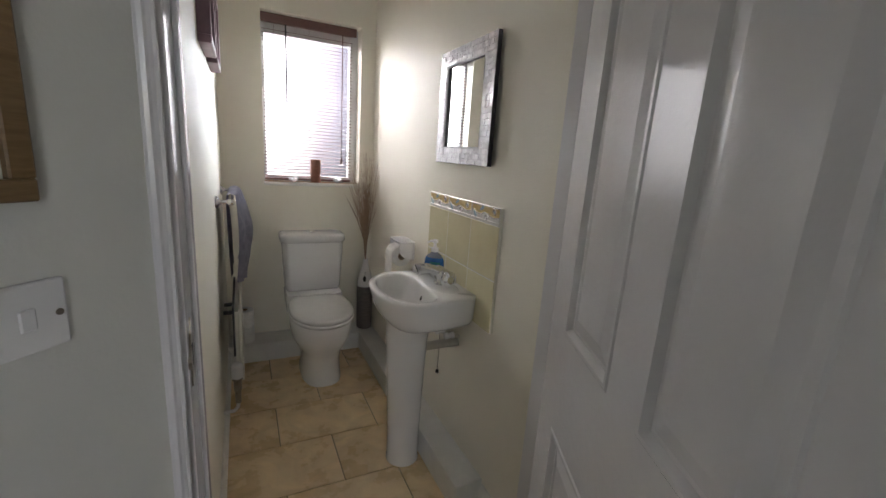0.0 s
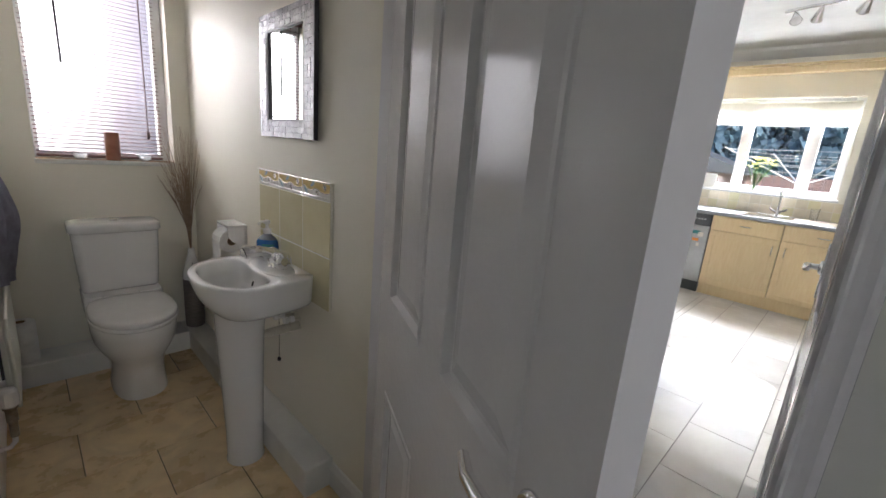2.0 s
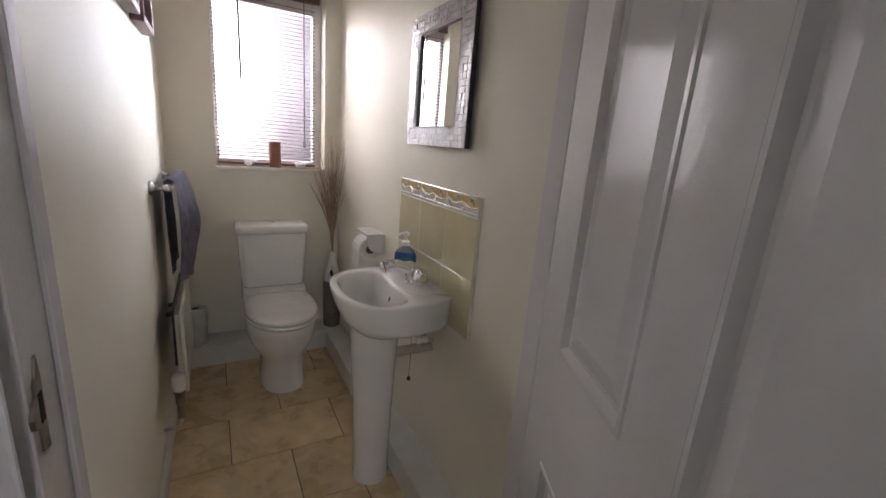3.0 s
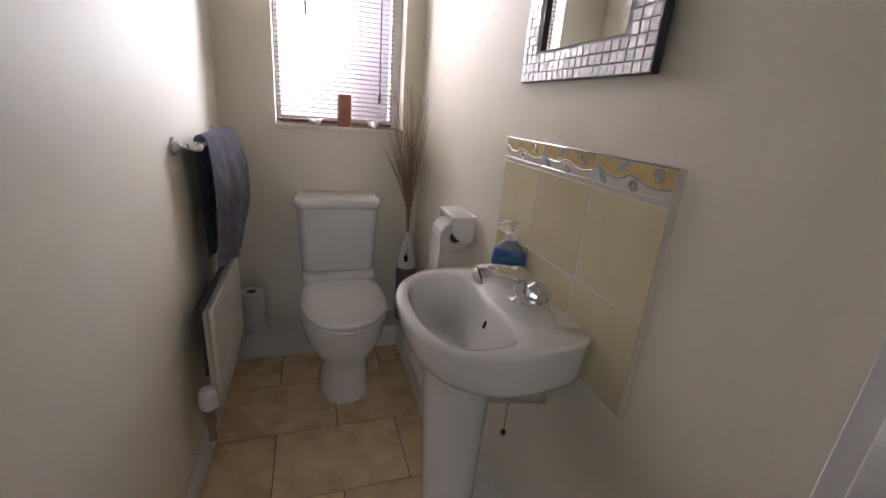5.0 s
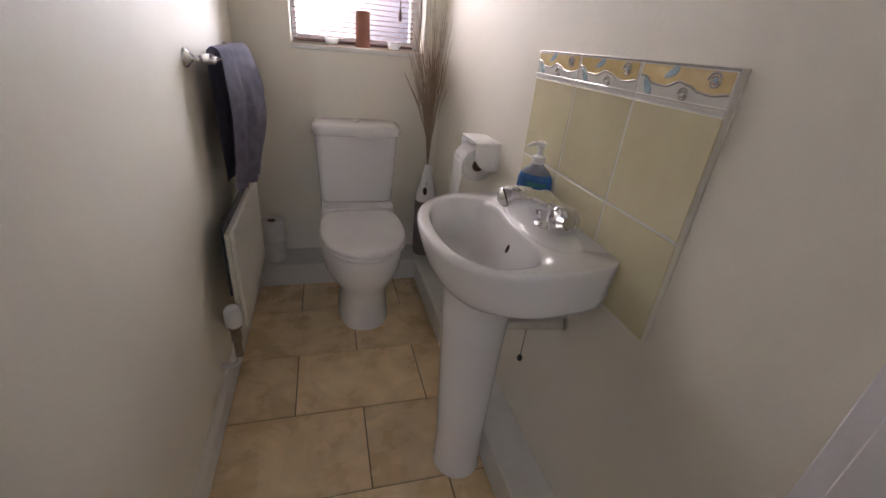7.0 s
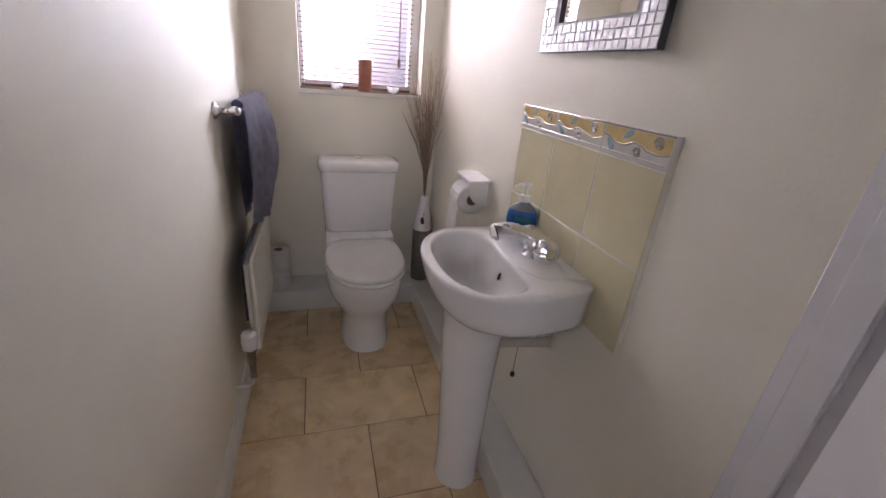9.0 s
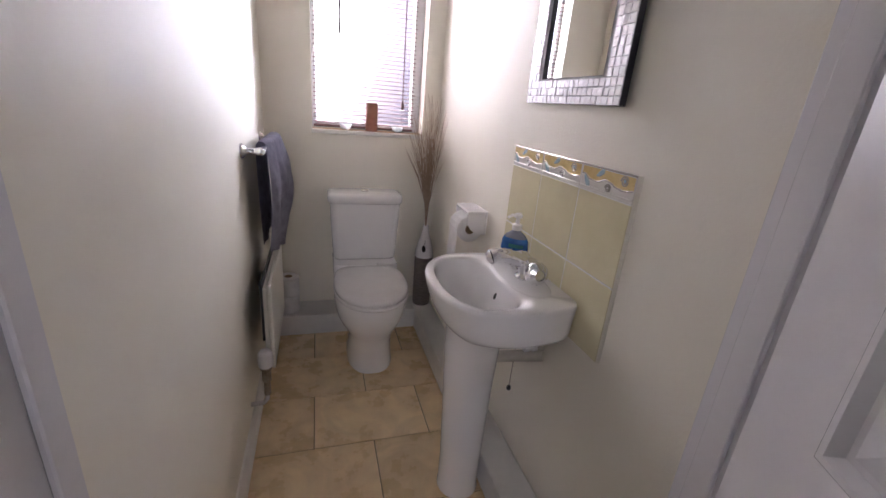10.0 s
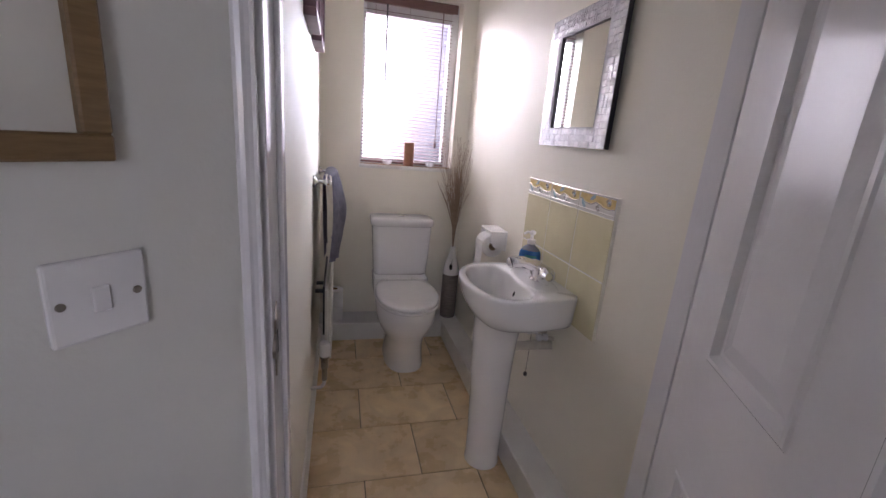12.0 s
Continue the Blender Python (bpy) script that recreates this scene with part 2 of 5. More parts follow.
def thing(name, at, label, category, group="", kind="", turn=0):
    ob = new(name)
    ob.empty_display_size = 0.05
    ob.matrix_basis = pose(*at, 0, 0, turn)
    return tagged(ob, label, category, group, kind)


def box(bm, x0, x1, y0, y1, z0, z1, bev=0.0, seg=2):
    vs = [bm.verts.new((x, y, z)) for x in (x0, x1) for y in (y0, y1) for z in (z0, z1)]
    fs = [bm.faces.new([vs[i] for i in f]) for f in
          ((0, 1, 3, 2), (4, 6, 7, 5), (0, 4, 5, 1), (2, 3, 7, 6), (0, 2, 6, 4), (1, 5, 7, 3))]
    if bev:
        es = list({e for f in fs for e in f.edges})
        bmesh.ops.bevel(bm, geom=es, offset=bev, segments=seg, affect="EDGES", profile=0.5)
    return bm


def boxed(*a, **k):
    return box(bmesh.new(), *a, **k)


def loft(bm, rings, cap0=True, cap1=True, closed=True):
    """Skin a list of rings of points with equal counts."""
    vr = [[bm.verts.new(p) for p in r] for r in rings]
    n = len(vr[0])
    for a, b in zip(vr, vr[1:]):
        for i in range(n if closed else n - 1):
            j = (i + 1) % n
            bm.faces.new((a[i], a[j], b[j], b[i]))
    if cap0:
        bm.faces.new(vr[0][::-1])
    if cap1:
        bm.faces.new(vr[-1])
    return bm


def lathe(bm, profile, at=(0, 0, 0), n=32, cap0=True, cap1=True, m=None):
    m = m or Matrix.Translation(at)
    rings = [[m @ Vector((r * math.cos(2 * math.pi * i / n), r * math.sin(2 * math.pi * i / n), z)) for i in range(n)] for r, z in profile]
    return loft(bm, rings, cap0, cap1)


def tube(bm, pts, r, n=8, r1=None):
    pts = [Vector(p) for p in pts]
    rings = []
    for i, p in enumerate(pts):
        d = (pts[min(i + 1, len(pts) - 1)] - pts[max(i - 1, 0)]).normalized()
        q = d.to_track_quat("Z", "Y")
        rad = r if r1 is None else r + (r1 - r) * i / (len(pts) - 1)
        rings.append([p + q @ Vector((rad * math.cos(2 * math.pi * k / n), rad * math.sin(2 * math.pi * k / n), 0)) for k in range(n)])
    return loft(bm, rings)


def prism(bm, outline, axis, a, b):
    """Extrude a 2D outline along an axis from a to b; the other two axes in xyz order."""
    def p(u, v, w):
        return {"x": (w, u, v), "y": (u, w, v), "z": (u, v, w)}[axis]
    return loft(bm, [[p(u, v, w) for u, v in outline] for w in (a, b)])


def structure(name, bm, mat, label, category):
    return tagged(part(name, bm, mat), label, category, kind="structure")


def panelled_door(name, w, h, th, label, mat="gloss", columns=2, rows=(0.2, 0.70, 0.90), stile=0.105, mull=0.095):
    """A moulded panel door with its hinge edge at x = 0, going to x = -w, thickness from y = 0 (hall face) to y = th."""
    ob = thing(name, (0, 0, 0), label, "door", kind="structure")
    bm = bmesh.new()
    pw = (w - 2 * stile - (columns - 1) * mull) / columns
    cols = [(stile + i * (pw + mull), stile + i * (pw + mull) + pw) for i in range(columns)]
    rows = [(rows[0], rows[1]), (rows[2], h - 0.11)]
    xs = sorted({0.0, w, *[v for c in cols for v in c]})
    zs = sorted({0.0, h, *[v for r in rows for v in r]})
    for x0, x1 in zip(xs, xs[1:]):
        for z0, z1 in zip(zs, zs[1:]):
            panel = any(abs(x0 - c[0]) < 1e-6 for c in cols) and any(abs(z0 - r[0]) < 1e-6 for r in rows)
            if not panel:
                for y in (0.0, th):
                    bm.faces.new([bm.verts.new(p) for p in ((-x0, y, z0), (-x1, y, z0), (-x1, y, z1), (-x0, y, z1))])
            else:
                for y, s in ((0.0, 1), (th, -1)):
                    steps = ((0, 0), (0.004, -0.003), (0.012, -0.003), (0.022, 0.009), (0.03, 0.009), (0.06, 0.003))
                    rings = [[(-x0 - d, y + s * e, z0 + d), (-x1 + d, y + s * e, z0 + d), (-x1 + d, y + s * e, z1 - d), (-x0 - d, y + s * e, z1 - d)] for d, e in steps]
                    loft(bm, rings, cap0=False)
    for q in (((0, 0, 0), (0, th, 0), (0, th, h), (0, 0, h)), ((-w, 0, 0), (-w, th, 0), (-w, th, h), (-w, 0, h)),
              ((0, 0, h), (0, th, h), (-w, th, h), (-w, 0, h)), ((0, 0, 0), (0, th, 0), (-w, th, 0), (-w, 0, 0))):
        bm.faces.new([bm.verts.new(p) for p in q])
    bmesh.ops.remove_doubles(bm, verts=bm.verts, dist=1e-5)
    leaf = part("door_leaf", bm, mat, ob)
    return ob

# ---------------------------------------------------------------- setting: walls, ceilings, openings
CEIL, KCEIL = 2.5, 2.6


def wall_with_hole(axis, a, b, lo, hi, z0, z1, holes):
    """A wall slab between a and b on its axis, from lo to hi along the other, with holes (u0, u1, w0, w1)."""
    bm = bmesh.new()
    us = sorted({lo, hi, *[h[0] for h in holes], *[h[1] for h in holes]})
    ws = sorted({z0, z1, *[h[2] for h in holes], *[h[3] for h in holes]})
    for u0, u1 in zip(us, us[1:]):
        for w0, w1 in zip(ws, ws[1:]):
            if any(h[0] - 1e-6 <= u0 and u1 <= h[1] + 1e-6 and h[2] - 1e-6 <= w0 and w1 <= h[3] + 1e-6 for h in holes):
                continue
            box(bm, *((a, b, u0, u1) if axis == "x" else (u0, u1, a, b)), w0, w1)
    bmesh.ops.remove_doubles(bm, verts=bm.verts, dist=1e-5)
    bm.verts.index_update()
    seen = {}
    for f in bm.faces:
        seen.setdefault(tuple(sorted(v.index for v in f.verts)), []).append(f)
    bmesh.ops.delete(bm, geom=[f for fs in seen.values() if len(fs) > 1 for f in fs], context="FACES")
    return bm


WIN = (0.24, 0.82, 1.09, 2.06)          # opening of the small window, x and z
KWIN = (0.30, 1.80, 1.12, 2.12)         # opening of the kitchen window, y and z
structure("wall_left", wall_with_hole("x", -0.10, 0.008, 1.085, 3.0, 0, CEIL, []), "wall", "cream painted wall of the small toilet", "wall")
structure("wall_back", wall_with_hole("y", 3.0, 3.2, -0.10, 1.02, 0, CEIL, [WIN]), "wall", "cream painted end wall with the window", "wall")
structure("wall_right", wall_with_hole("x", 0.912, 1.02, 1.10, 3.0, 0, CEIL, []), "wall", "cream painted wall behind the basin", "wall")
structure("wall_front", wall_with_hole("y", 1.0, 1.10, 0.0, 2.68, 0, KCEIL, [(0.0, 0.903, 0, 2.05), (1.78, 2.56, 0, 1.99)]), "hallwall",
          "off-white hall wall with two doorways", "wall")
bm = bmesh.new()
prism(bm, [(0.008, 0.918), (-1.3, -0.521), (-1.3, -0.37), (-0.10, 0.95), (-0.10, 1.085), (0.008, 1.085)][::-1], "z", 0, CEIL)
structure("wall_angled", bm, "hallwall", "angled off-white hall wall beside the doorway", "wall")
structure("wall_hall_end", wall_with_hole("x", 1.33, 1.48, -1.4, 1.0, 0, KCEIL, [(0.14, 0.96, 0, 2.05)]), "hallwall", "hall wall with the kitchen doorway", "wall")
structure("wall_hall_back", wall_with_hole("y", -1.3, -1.2, -1.4, 1.33, 0, CEIL, [(-0.35, 0.25, 0.9, 2.0)]), "hallwall", "plain off-white hall wall", "wall")
structure("wall_hall_side", wall_with_hole("x", -1.4, -1.3, -1.2, -0.53, 0, CEIL, []), "hallwall", "plain off-white hall wall", "wall")
structure("wall_store", wall_with_hole("x", 2.58, 2.68, 1.10, 3.2, 0, KCEIL, []), "hallwall", "off-white wall between store and kitchen", "wall")
structure("wall_store_back", wall_with_hole("y", 3.0, 3.2, 1.02, 2.58, 0, CEIL, []), "hallwall", "plain off-white wall", "wall")
structure("wall_kitchen_window", wall_with_hole("x", 5.9, 6.12, -1.6, 3.2, 0, KCEIL, [KWIN]), "wall", "cream kitchen wall with the window", "wall")
structure("wall_kitchen_side", wall_with_hole("y", 3.0, 3.2, 2.68, 5.9, 0, KCEIL, []), "wall", "plain cream kitchen wall", "wall")
structure("wall_kitchen_far", wall_with_hole("y", -1.6, -1.4, 1.33, 5.9, 0, KCEIL, [(1.55, 2.45, 0.02, 2.1)]), "wall", "plain cream kitchen wall", "wall")
structure("ceiling", boxed(-1.4, 1.40, -1.3, 3.2, CEIL, CEIL + 0.1), "ceil", "plain white ceiling", "ceiling")
structure("ceiling_kitchen", boxed(1.02, 6.12, -1.6, 3.2, KCEIL + 0.002, KCEIL + 0.1), "ceil", "plain white kitchen ceiling", "ceiling")
bm = bmesh.new()
cove = [(0.0, 0.0), (-0.10, 0.0), (-0.085, -0.03), (-0.05, -0.06), (-0.02, -0.085), (0.0, -0.1)]
prism(bm, [(5.9 + u, KCEIL + 0.001 + w) for u, w in cove], "y", -1.4, 3.0)
structure("trim_coving", bm, "ceil", "white plaster coving under the kitchen ceiling", "coving")

# linings, stops and architraves of the doorways


def moulding(bm, length_axis, base, along0, along1, across, proud):
    """A moulded architrave strip: across = direction of its width, proud = direction it stands out."""
    prof = [(0, 0), (0, 0.016), (0.008, 0.018), (0.014, 0.013), (0.03, 0.013), (0.046, 0.016), (0.056, 0.010), (0.064, 0.008), (0.066, 0)]
    rings = []
    for s in (along0, along1):
        rings.append([Vector(base) + Vector(across) * u + Vector(proud) * w + Vector(length_axis) * s for u, w in prof])
    return loft(bm, rings)


def doorway(name, label, boxes, strips, mat="gloss"):
    ob = thing(name, (0, 0, 0), label, "door frame", kind="structure")
    for b in boxes:
        part("lining", boxed(*b, bev=0.002, seg=1), mat, ob)
    for s in strips:
        part("architrave", moulding(bmesh.new(), *s), mat, ob)
    return ob


Z, UP = (0, 0, 1), 2.02
d = Vector((0.673, 0.740, 0))
dn = Vector((0.740, -0.673, 0))
frame_1 = doorway("door_frame_1", "white gloss door lining of the small toilet", [
    (0.008, 0.030, 0.960, 1.095, 0, UP + 0.025), (0.868, 0.903, 1.002, 1.112, 0, UP + 0.025), (0.03, 0.868, 1.002, 1.112, UP, UP + 0.025),
    (0.030, 0.038, 1.050, 1.085, 0, UP), (0.856, 0.868, 1.045, 1.085, 0, UP)],
    [(Z, (0.893, 1.0, 0), 0, UP + 0.07, (1, 0, 0), (0, -1, 0)), ((1, 0, 0), (0, 1.0, UP + 0.01), 0.03, 0.958, (0, 0, 1), (0, -1, 0)),
     (Z, Vector((0.018, 0.936, 0)), 0, UP + 0.07, -d * 0.42, dn * 0.7)])
doorway("door_frame_2", "white gloss door frame of the hall store", [
    (1.78, 1.81, 0.998, 1.102, 0, 1.99), (2.53, 2.56, 0.998, 1.102, 0, 1.99), (1.81, 2.53, 0.998, 1.102, 1.96, 1.99)],
    [(Z, (1.795, 1.0, 0), 0, 2.03, (-1, 0, 0), (0, -1, 0)), ((1, 0, 0), (0, 1.0, 1.972), 1.74, 2.62, (0, 0, 1), (0, -1, 0)),
     (Z, (2.545, 1.0, 0), 0, 1.972, (1, 0, 0), (0, -1, 0))])
doorway("door_frame_3", "white gloss kitchen door frame", [
    (1.325, 1.485, 0.14, 0.17, 0, 2.05), (1.325, 1.485, 0.93, 0.96, 0, 2.05), (1.325, 1.485, 0.17, 0.93, 2.02, 2.05), (1.37, 1.41, 0.917, 0.93, 0, 2.02)],
    [(Z, (1.33, 0.158, 0), 0, 2.09, (0, -1, 0), (-1, 0, 0)), ((0, 1, 0), (1.33, 0, 2.032), 0.09, 0.998, (0, 0, 1), (-1, 0, 0)),
     (Z, (1.33, 0.942, 0), 0, 2.032, (0, 0.85, 0), (-1, 0, 0))])

# strike plate on the latch side
keep = thing("strike_plate", (0.0305, 0.986, 0.972), "worn brass strike plate let into the lining", "latch plate")
part("plate", prism(bmesh.new(), [(-0.010, -0.056), (0.010, -0.062), (0.012, 0.03), (0.008, 0.060), (0.003, 0.058), (-0.004, 0.036), (-0.011, 0.030)], "x", 0, 0.0025), "steel", keep)
part("slot", boxed(0.0026, 0.0032, -0.006, 0.006, -0.022, 0.016), "dark", keep)
part("lip", prism(bmesh.new(), [(-0.026, -0.018), (-0.012, -0.024), (-0.0095, 0.016), (-0.020, 0.010), (-0.029, -0.004)], "x", -0.001, 0.004), "steel", keep, "bent latch lip")

# skirting boards and pipe boxing
SK = [(0, 0), (0.015, 0), (0.015, 0.075), (0.011, 0.088), (0.006, 0.098), (0, 0.1)]
bm = prism(bmesh.new(), [(0.008 + u, w) for u, w in SK], "y", 1.10, 2.83)
structure("baseboard", bm, "satin", "white painted skirting board", "skirting")
bm = prism(bmesh.new(), [(0.912 - u, w) for u, w in SK], "y", 1.112, 1.368)
structure("baseboard.001", bm, "satin", "white painted skirting board", "skirting")
structure("trim_pipe_boxing", boxed(0.795, 0.912, 1.368, 3.0, 0, 0.12, bev=0.006), "satin", "white painted pipe boxing along the wall", "pipe boxing")
structure("trim_pipe_boxing.001", boxed(0.008, 0.795, 2.82, 3.0, 0, 0.117, bev=0.004), "satin", "white painted pipe boxing under the window", "pipe boxing")
bm = prism(bmesh.new(), [(1.0 - u, w) for u, w in SK], "x", 0.962, 1.31)
structure("baseboard.002", bm, "gloss", "white gloss skirting board in the hall", "skirting")
bm = prism(bmesh.new(), [(1.33 - u, w) for u, w in SK], "y", -1.2, 0.09)
bm2 = prism(bmesh.new(), [(2.68 + u, w) for u, w in SK], "y", 1.0, 3.0)
structure("baseboard.004", bm2, "gloss", "white gloss skirting board in the kitchen", "skirting")
structure("baseboard.003", bm, "gloss", "white gloss skirting board in the hall", "skirting")

# the open door of the small toilet
door = panelled_door("door_1", 0.824, 2.0, 0.04, "white gloss panelled door standing open into the hall", rows=(0.2, 0.682, 0.927), stile=0.111, mull=0.108)
door.matrix_basis = pose(0.866, 1.0, 0.008, 0, 0, 65)


def lever_handle(parent, x, y, z, side, way):
    """A chrome lever on a rose; side is the way it stands out, way the direction of the lever."""
    h = part("door_handle", bmesh.new(), "chrome", parent, "chrome lever handle")
    bm = bmesh.new()
    lathe(bm, [(0.026, 0), (0.026, 0.004), (0.022, 0.009), (0.012, 0.011), (0.010, 0.03), (0.012, 0.045), (0.004, 0.05)], n=24,
          m=Matrix.Translation((x, y, z)) @ pose(0, 0, 0, -90 * side, 0, 0))
    ys = y + side * 0.042
    tube(bm, [(x, ys, z), (x + way * 0.03, ys + side * 0.004, z + 0.002), (x + way * 0.07, ys + side * 0.003, z - 0.002), (x + way * 0.098, ys - side * 0.004, z + 0.003)], 0.011, 12, 0.007)
    h.data = mesh_of(bm, "chrome", True)
    h.data.name = "door_handle"


lever_handle(door, -0.755, 0.0, 0.942, -1, 1)
lever_handle(door, -0.755, 0.04, 0.942, 1, 1)
bm = lathe(bmesh.new(), [(0.024, 0), (0.024, 0.005), (0.016, 0.009), (0.012, 0.012), (0.012, 0.018), (0.006, 0.02)], n=20, m=Matrix.Translation((-0.755, 0.04, 0.83)) @ pose(0, 0, 0, -90))
part("privacy_turn", bm, "chrome", door, "round chrome privacy turn", smooth=True)
for zz in (0.2, 1.0, 1.75):
    part("hinge", lathe(bmesh.new(), [(0.006, 0), (0.006, 0.075)], (0.006, -0.004, zz), 10), "steel", door, smooth=True)

door2 = panelled_door("door_2", 0.714, 1.945, 0.04, "white gloss panelled store door, closed")
door2.matrix_basis = pose(2.527, 1.003, 0.008)
for zz in (0.2, 1.0, 1.7):
    part("hinge", lathe(bmesh.new(), [(0.006, 0), (0.006, 0.09)], (-0.714, -0.004, zz), 10), "steel", door2)
door3 = panelled_door("door_3", 0.76, 1.99, 0.04, "white gloss kitchen door standing open into the kitchen")
door3.matrix_basis = pose(1.487, 0.172, 0.008, 0, 0, 182)
lever_handle(door3, -0.70, -0.007, 0.99, -1, 1)
part("handle_plate", boxed(-0.72, -0.68, -0.007, -0.0005, 0.88, 1.08, bev=0.002, seg=1), "chrome", door3, "long chrome back plate")

# small window with its sill
win = thing("window_1", (0, 0, 0), "white framed window with a tan wooden sill", "window", kind="structure")
x0, x1, z0, z1 = WIN
for b in ((x0, x0 + 0.022, z0, z1), (x1 - 0.05, x1, z0, z1), (x0 + 0.022, x1 - 0.05, z0, z0 + 0.045), (x0 + 0.022, x1 - 0.05, z1 - 0.10, z1)):
    part("window_frame", boxed(b[0], b[1], 3.10, 3.16, b[2], b[3], bev=0.004, seg=1), "upvc", win)
pane = part("pane", boxed(x0 + 0.022, x1 - 0.05, 3.125, 3.131, z0 + 0.045, z1 - 0.10), "glass", win)
pane.visible_shadow = False
part("window_sill", boxed(x0 + 0.001, x1 - 0.001, 3.012, 3.10, z0 - 0.004, z0 + 0.012, bev=0.002, seg=1), "sillwood", win)
part("sill_edge", boxed(x0 - 0.004, x1 + 0.004, 2.985, 3.012, z0 - 0.012, z0 + 0.010, bev=0.003, seg=1), "satin", win)

# unseen window added behind the walker, an opening for the hall's fill light
hw = thing("added_hall_window", (0, 0, 0), "unseen white framed window added to light the hall", "window", kind="structure")
for b in ((-0.35, -0.30, 0.9, 2.0), (0.20, 0.25, 0.9, 2.0), (-0.30, 0.20, 0.9, 0.95), (-0.30, 0.20, 1.95, 2.0)):
    part("window_frame", boxed(b[0], b[1], -1.28, -1.22, b[2], b[3], bev=0.004, seg=1), "upvc", hw)
hp = part("pane", boxed(-0.30, 0.20, -1.255, -1.249, 0.95, 1.95), "glass", hw)
hp.visible_shadow = False

# unseen door added here; its high glazing limits the sun patch on the floor
gd = thing("added_garden_door", (0, 0, 0), "unseen half-glazed door added to shape the kitchen sunlight", "glazed door", kind="structure")
for b in ((1.55, 1.63, 0.02, 2.1), (2.37, 2.45, 0.02, 2.1), (1.63, 2.37, 1.38, 1.46), (1.63, 2.37, 2.02, 2.1)):
    part("window_frame", boxed(b[0], b[1], -1.54, -1.47, b[2], b[3], bev=0.004, seg=1), "upvc", gd)
part("lower_panel", boxed(1.63, 2.37, -1.525, -1.485, 0.02, 1.38, bev=0.004, seg=1), "upvc", gd, "solid white lower panel")
g = part("pane", boxed(1.63, 2.37, -1.51, -1.504, 1.46, 2.02), "glass", gd)
g.visible_shadow = False

# kitchen window
kw = thing("window_2", (0, 0, 0), "white three-light kitchen window over the sink", "window", kind="structure")
y0, y1, z0, z1 = KWIN
kf = [(y0, y0 + 0.07, z0, z1), (y1 - 0.07, y1, z0, z1), (y0 + 0.07, y1 - 0.07, z0, z0 + 0.07), (y0 + 0.07, y1 - 0.07, z1 - 0.07, z1),
      (0.55, 0.66, z0 + 0.07, z1 - 0.07), (1.14, 1.24, z0 + 0.07, z1 - 0.07)]
for b in kf:
    part("window_frame", boxed(6.0, 6.07, b[0], b[1], b[2], b[3], bev=0.006, seg=1), "upvc", kw)
for a, b in ((y0 + 0.07, 0.55), (0.66, 1.14), (1.24, y1 - 0.07)):
    g = part("pane", boxed(6.03, 6.036, a, b, z0 + 0.07, z1 - 0.07), "glass", kw)
    g.visible_shadow = False
part("window_sill", boxed(5.87, 6.0, y0 - 0.02, y1 + 0.02, z0 - 0.02, z0 + 0.006, bev=0.004, seg=1), "upvc", kw)

# outside
# slab added out of view, blocks direct sun through the hall opening
structure("porch_roof", boxed(-1.4, 1.2, -3.0, -1.31, 2.12, 2.22), "fence", "unseen slab added to keep the sun out of the hall", "roof")
structure("ground", boxed(-300, 300, -300, 300, -0.4, -0.15), "grass", "garden lawn reaching the horizon", "ground")
structure("backdrop_sky", boxed(-1.0, 1.15, 4.3, 4.32, -0.15, 3.4), "skyglow", "bright white overcast sky behind the window", "sky")

# ---------------------------------------------------------------- toilet


def oval(cx, cy, a, b, z, n=40, front=1.0, sq=2.0):
    """A superellipse ring; its -y half is stretched by front."""
    pts = []
    for i in range(n):
        t = 2 * math.pi * i / n
        c, s = math.cos(t), math.sin(t)
        x = a * math.copysign(abs(c) ** (2 / sq), c)
        y = b * math.copysign(abs(s) ** (2 / sq), s)
        pts.append((cx + x, cy + (y * front if y < 0 else y), z))
    return pts


def rounded(cx, cy, w, d, z, r, n=6):
    pts = []
    for qx, qy, a0 in ((1, 1, 0), (-1, 1, 90), (-1, -1, 180), (1, -1, 270)):
        for k in range(n + 1):
            a = radians(a0 + 90 * k / n)
            pts.append((cx + qx * (w / 2 - r) + r * math.cos(a), cy + qy * (d / 2 - r) + r * math.sin(a), z))
    return pts


def lid_ring(k, z):
    """The outline of seat and lid: an oval to the front, squared where the hinges are."""
    pts = []
    for i in range(48):
        t = 2 * math.pi * i / 48
        c, s = math.cos(t), math.sin(t)
        p = 5.0 if s > 0 else 2.15
        b = 0.205 if s > 0 else 0.245
        r = 1 / ((abs(c) / 0.1735) ** p + (abs(s) / b) ** p) ** (1 / p)
        taper = 1 - 0.10 * max(0.0, s) ** 2
        pts.append((k * r * c * taper, -0.07 + k * r * s, z))
    return pts


wc = thing("toilet", (0.50, 2.60, 0), "white close-coupled toilet with its lid down", "toilet")
bm = bmesh.new()
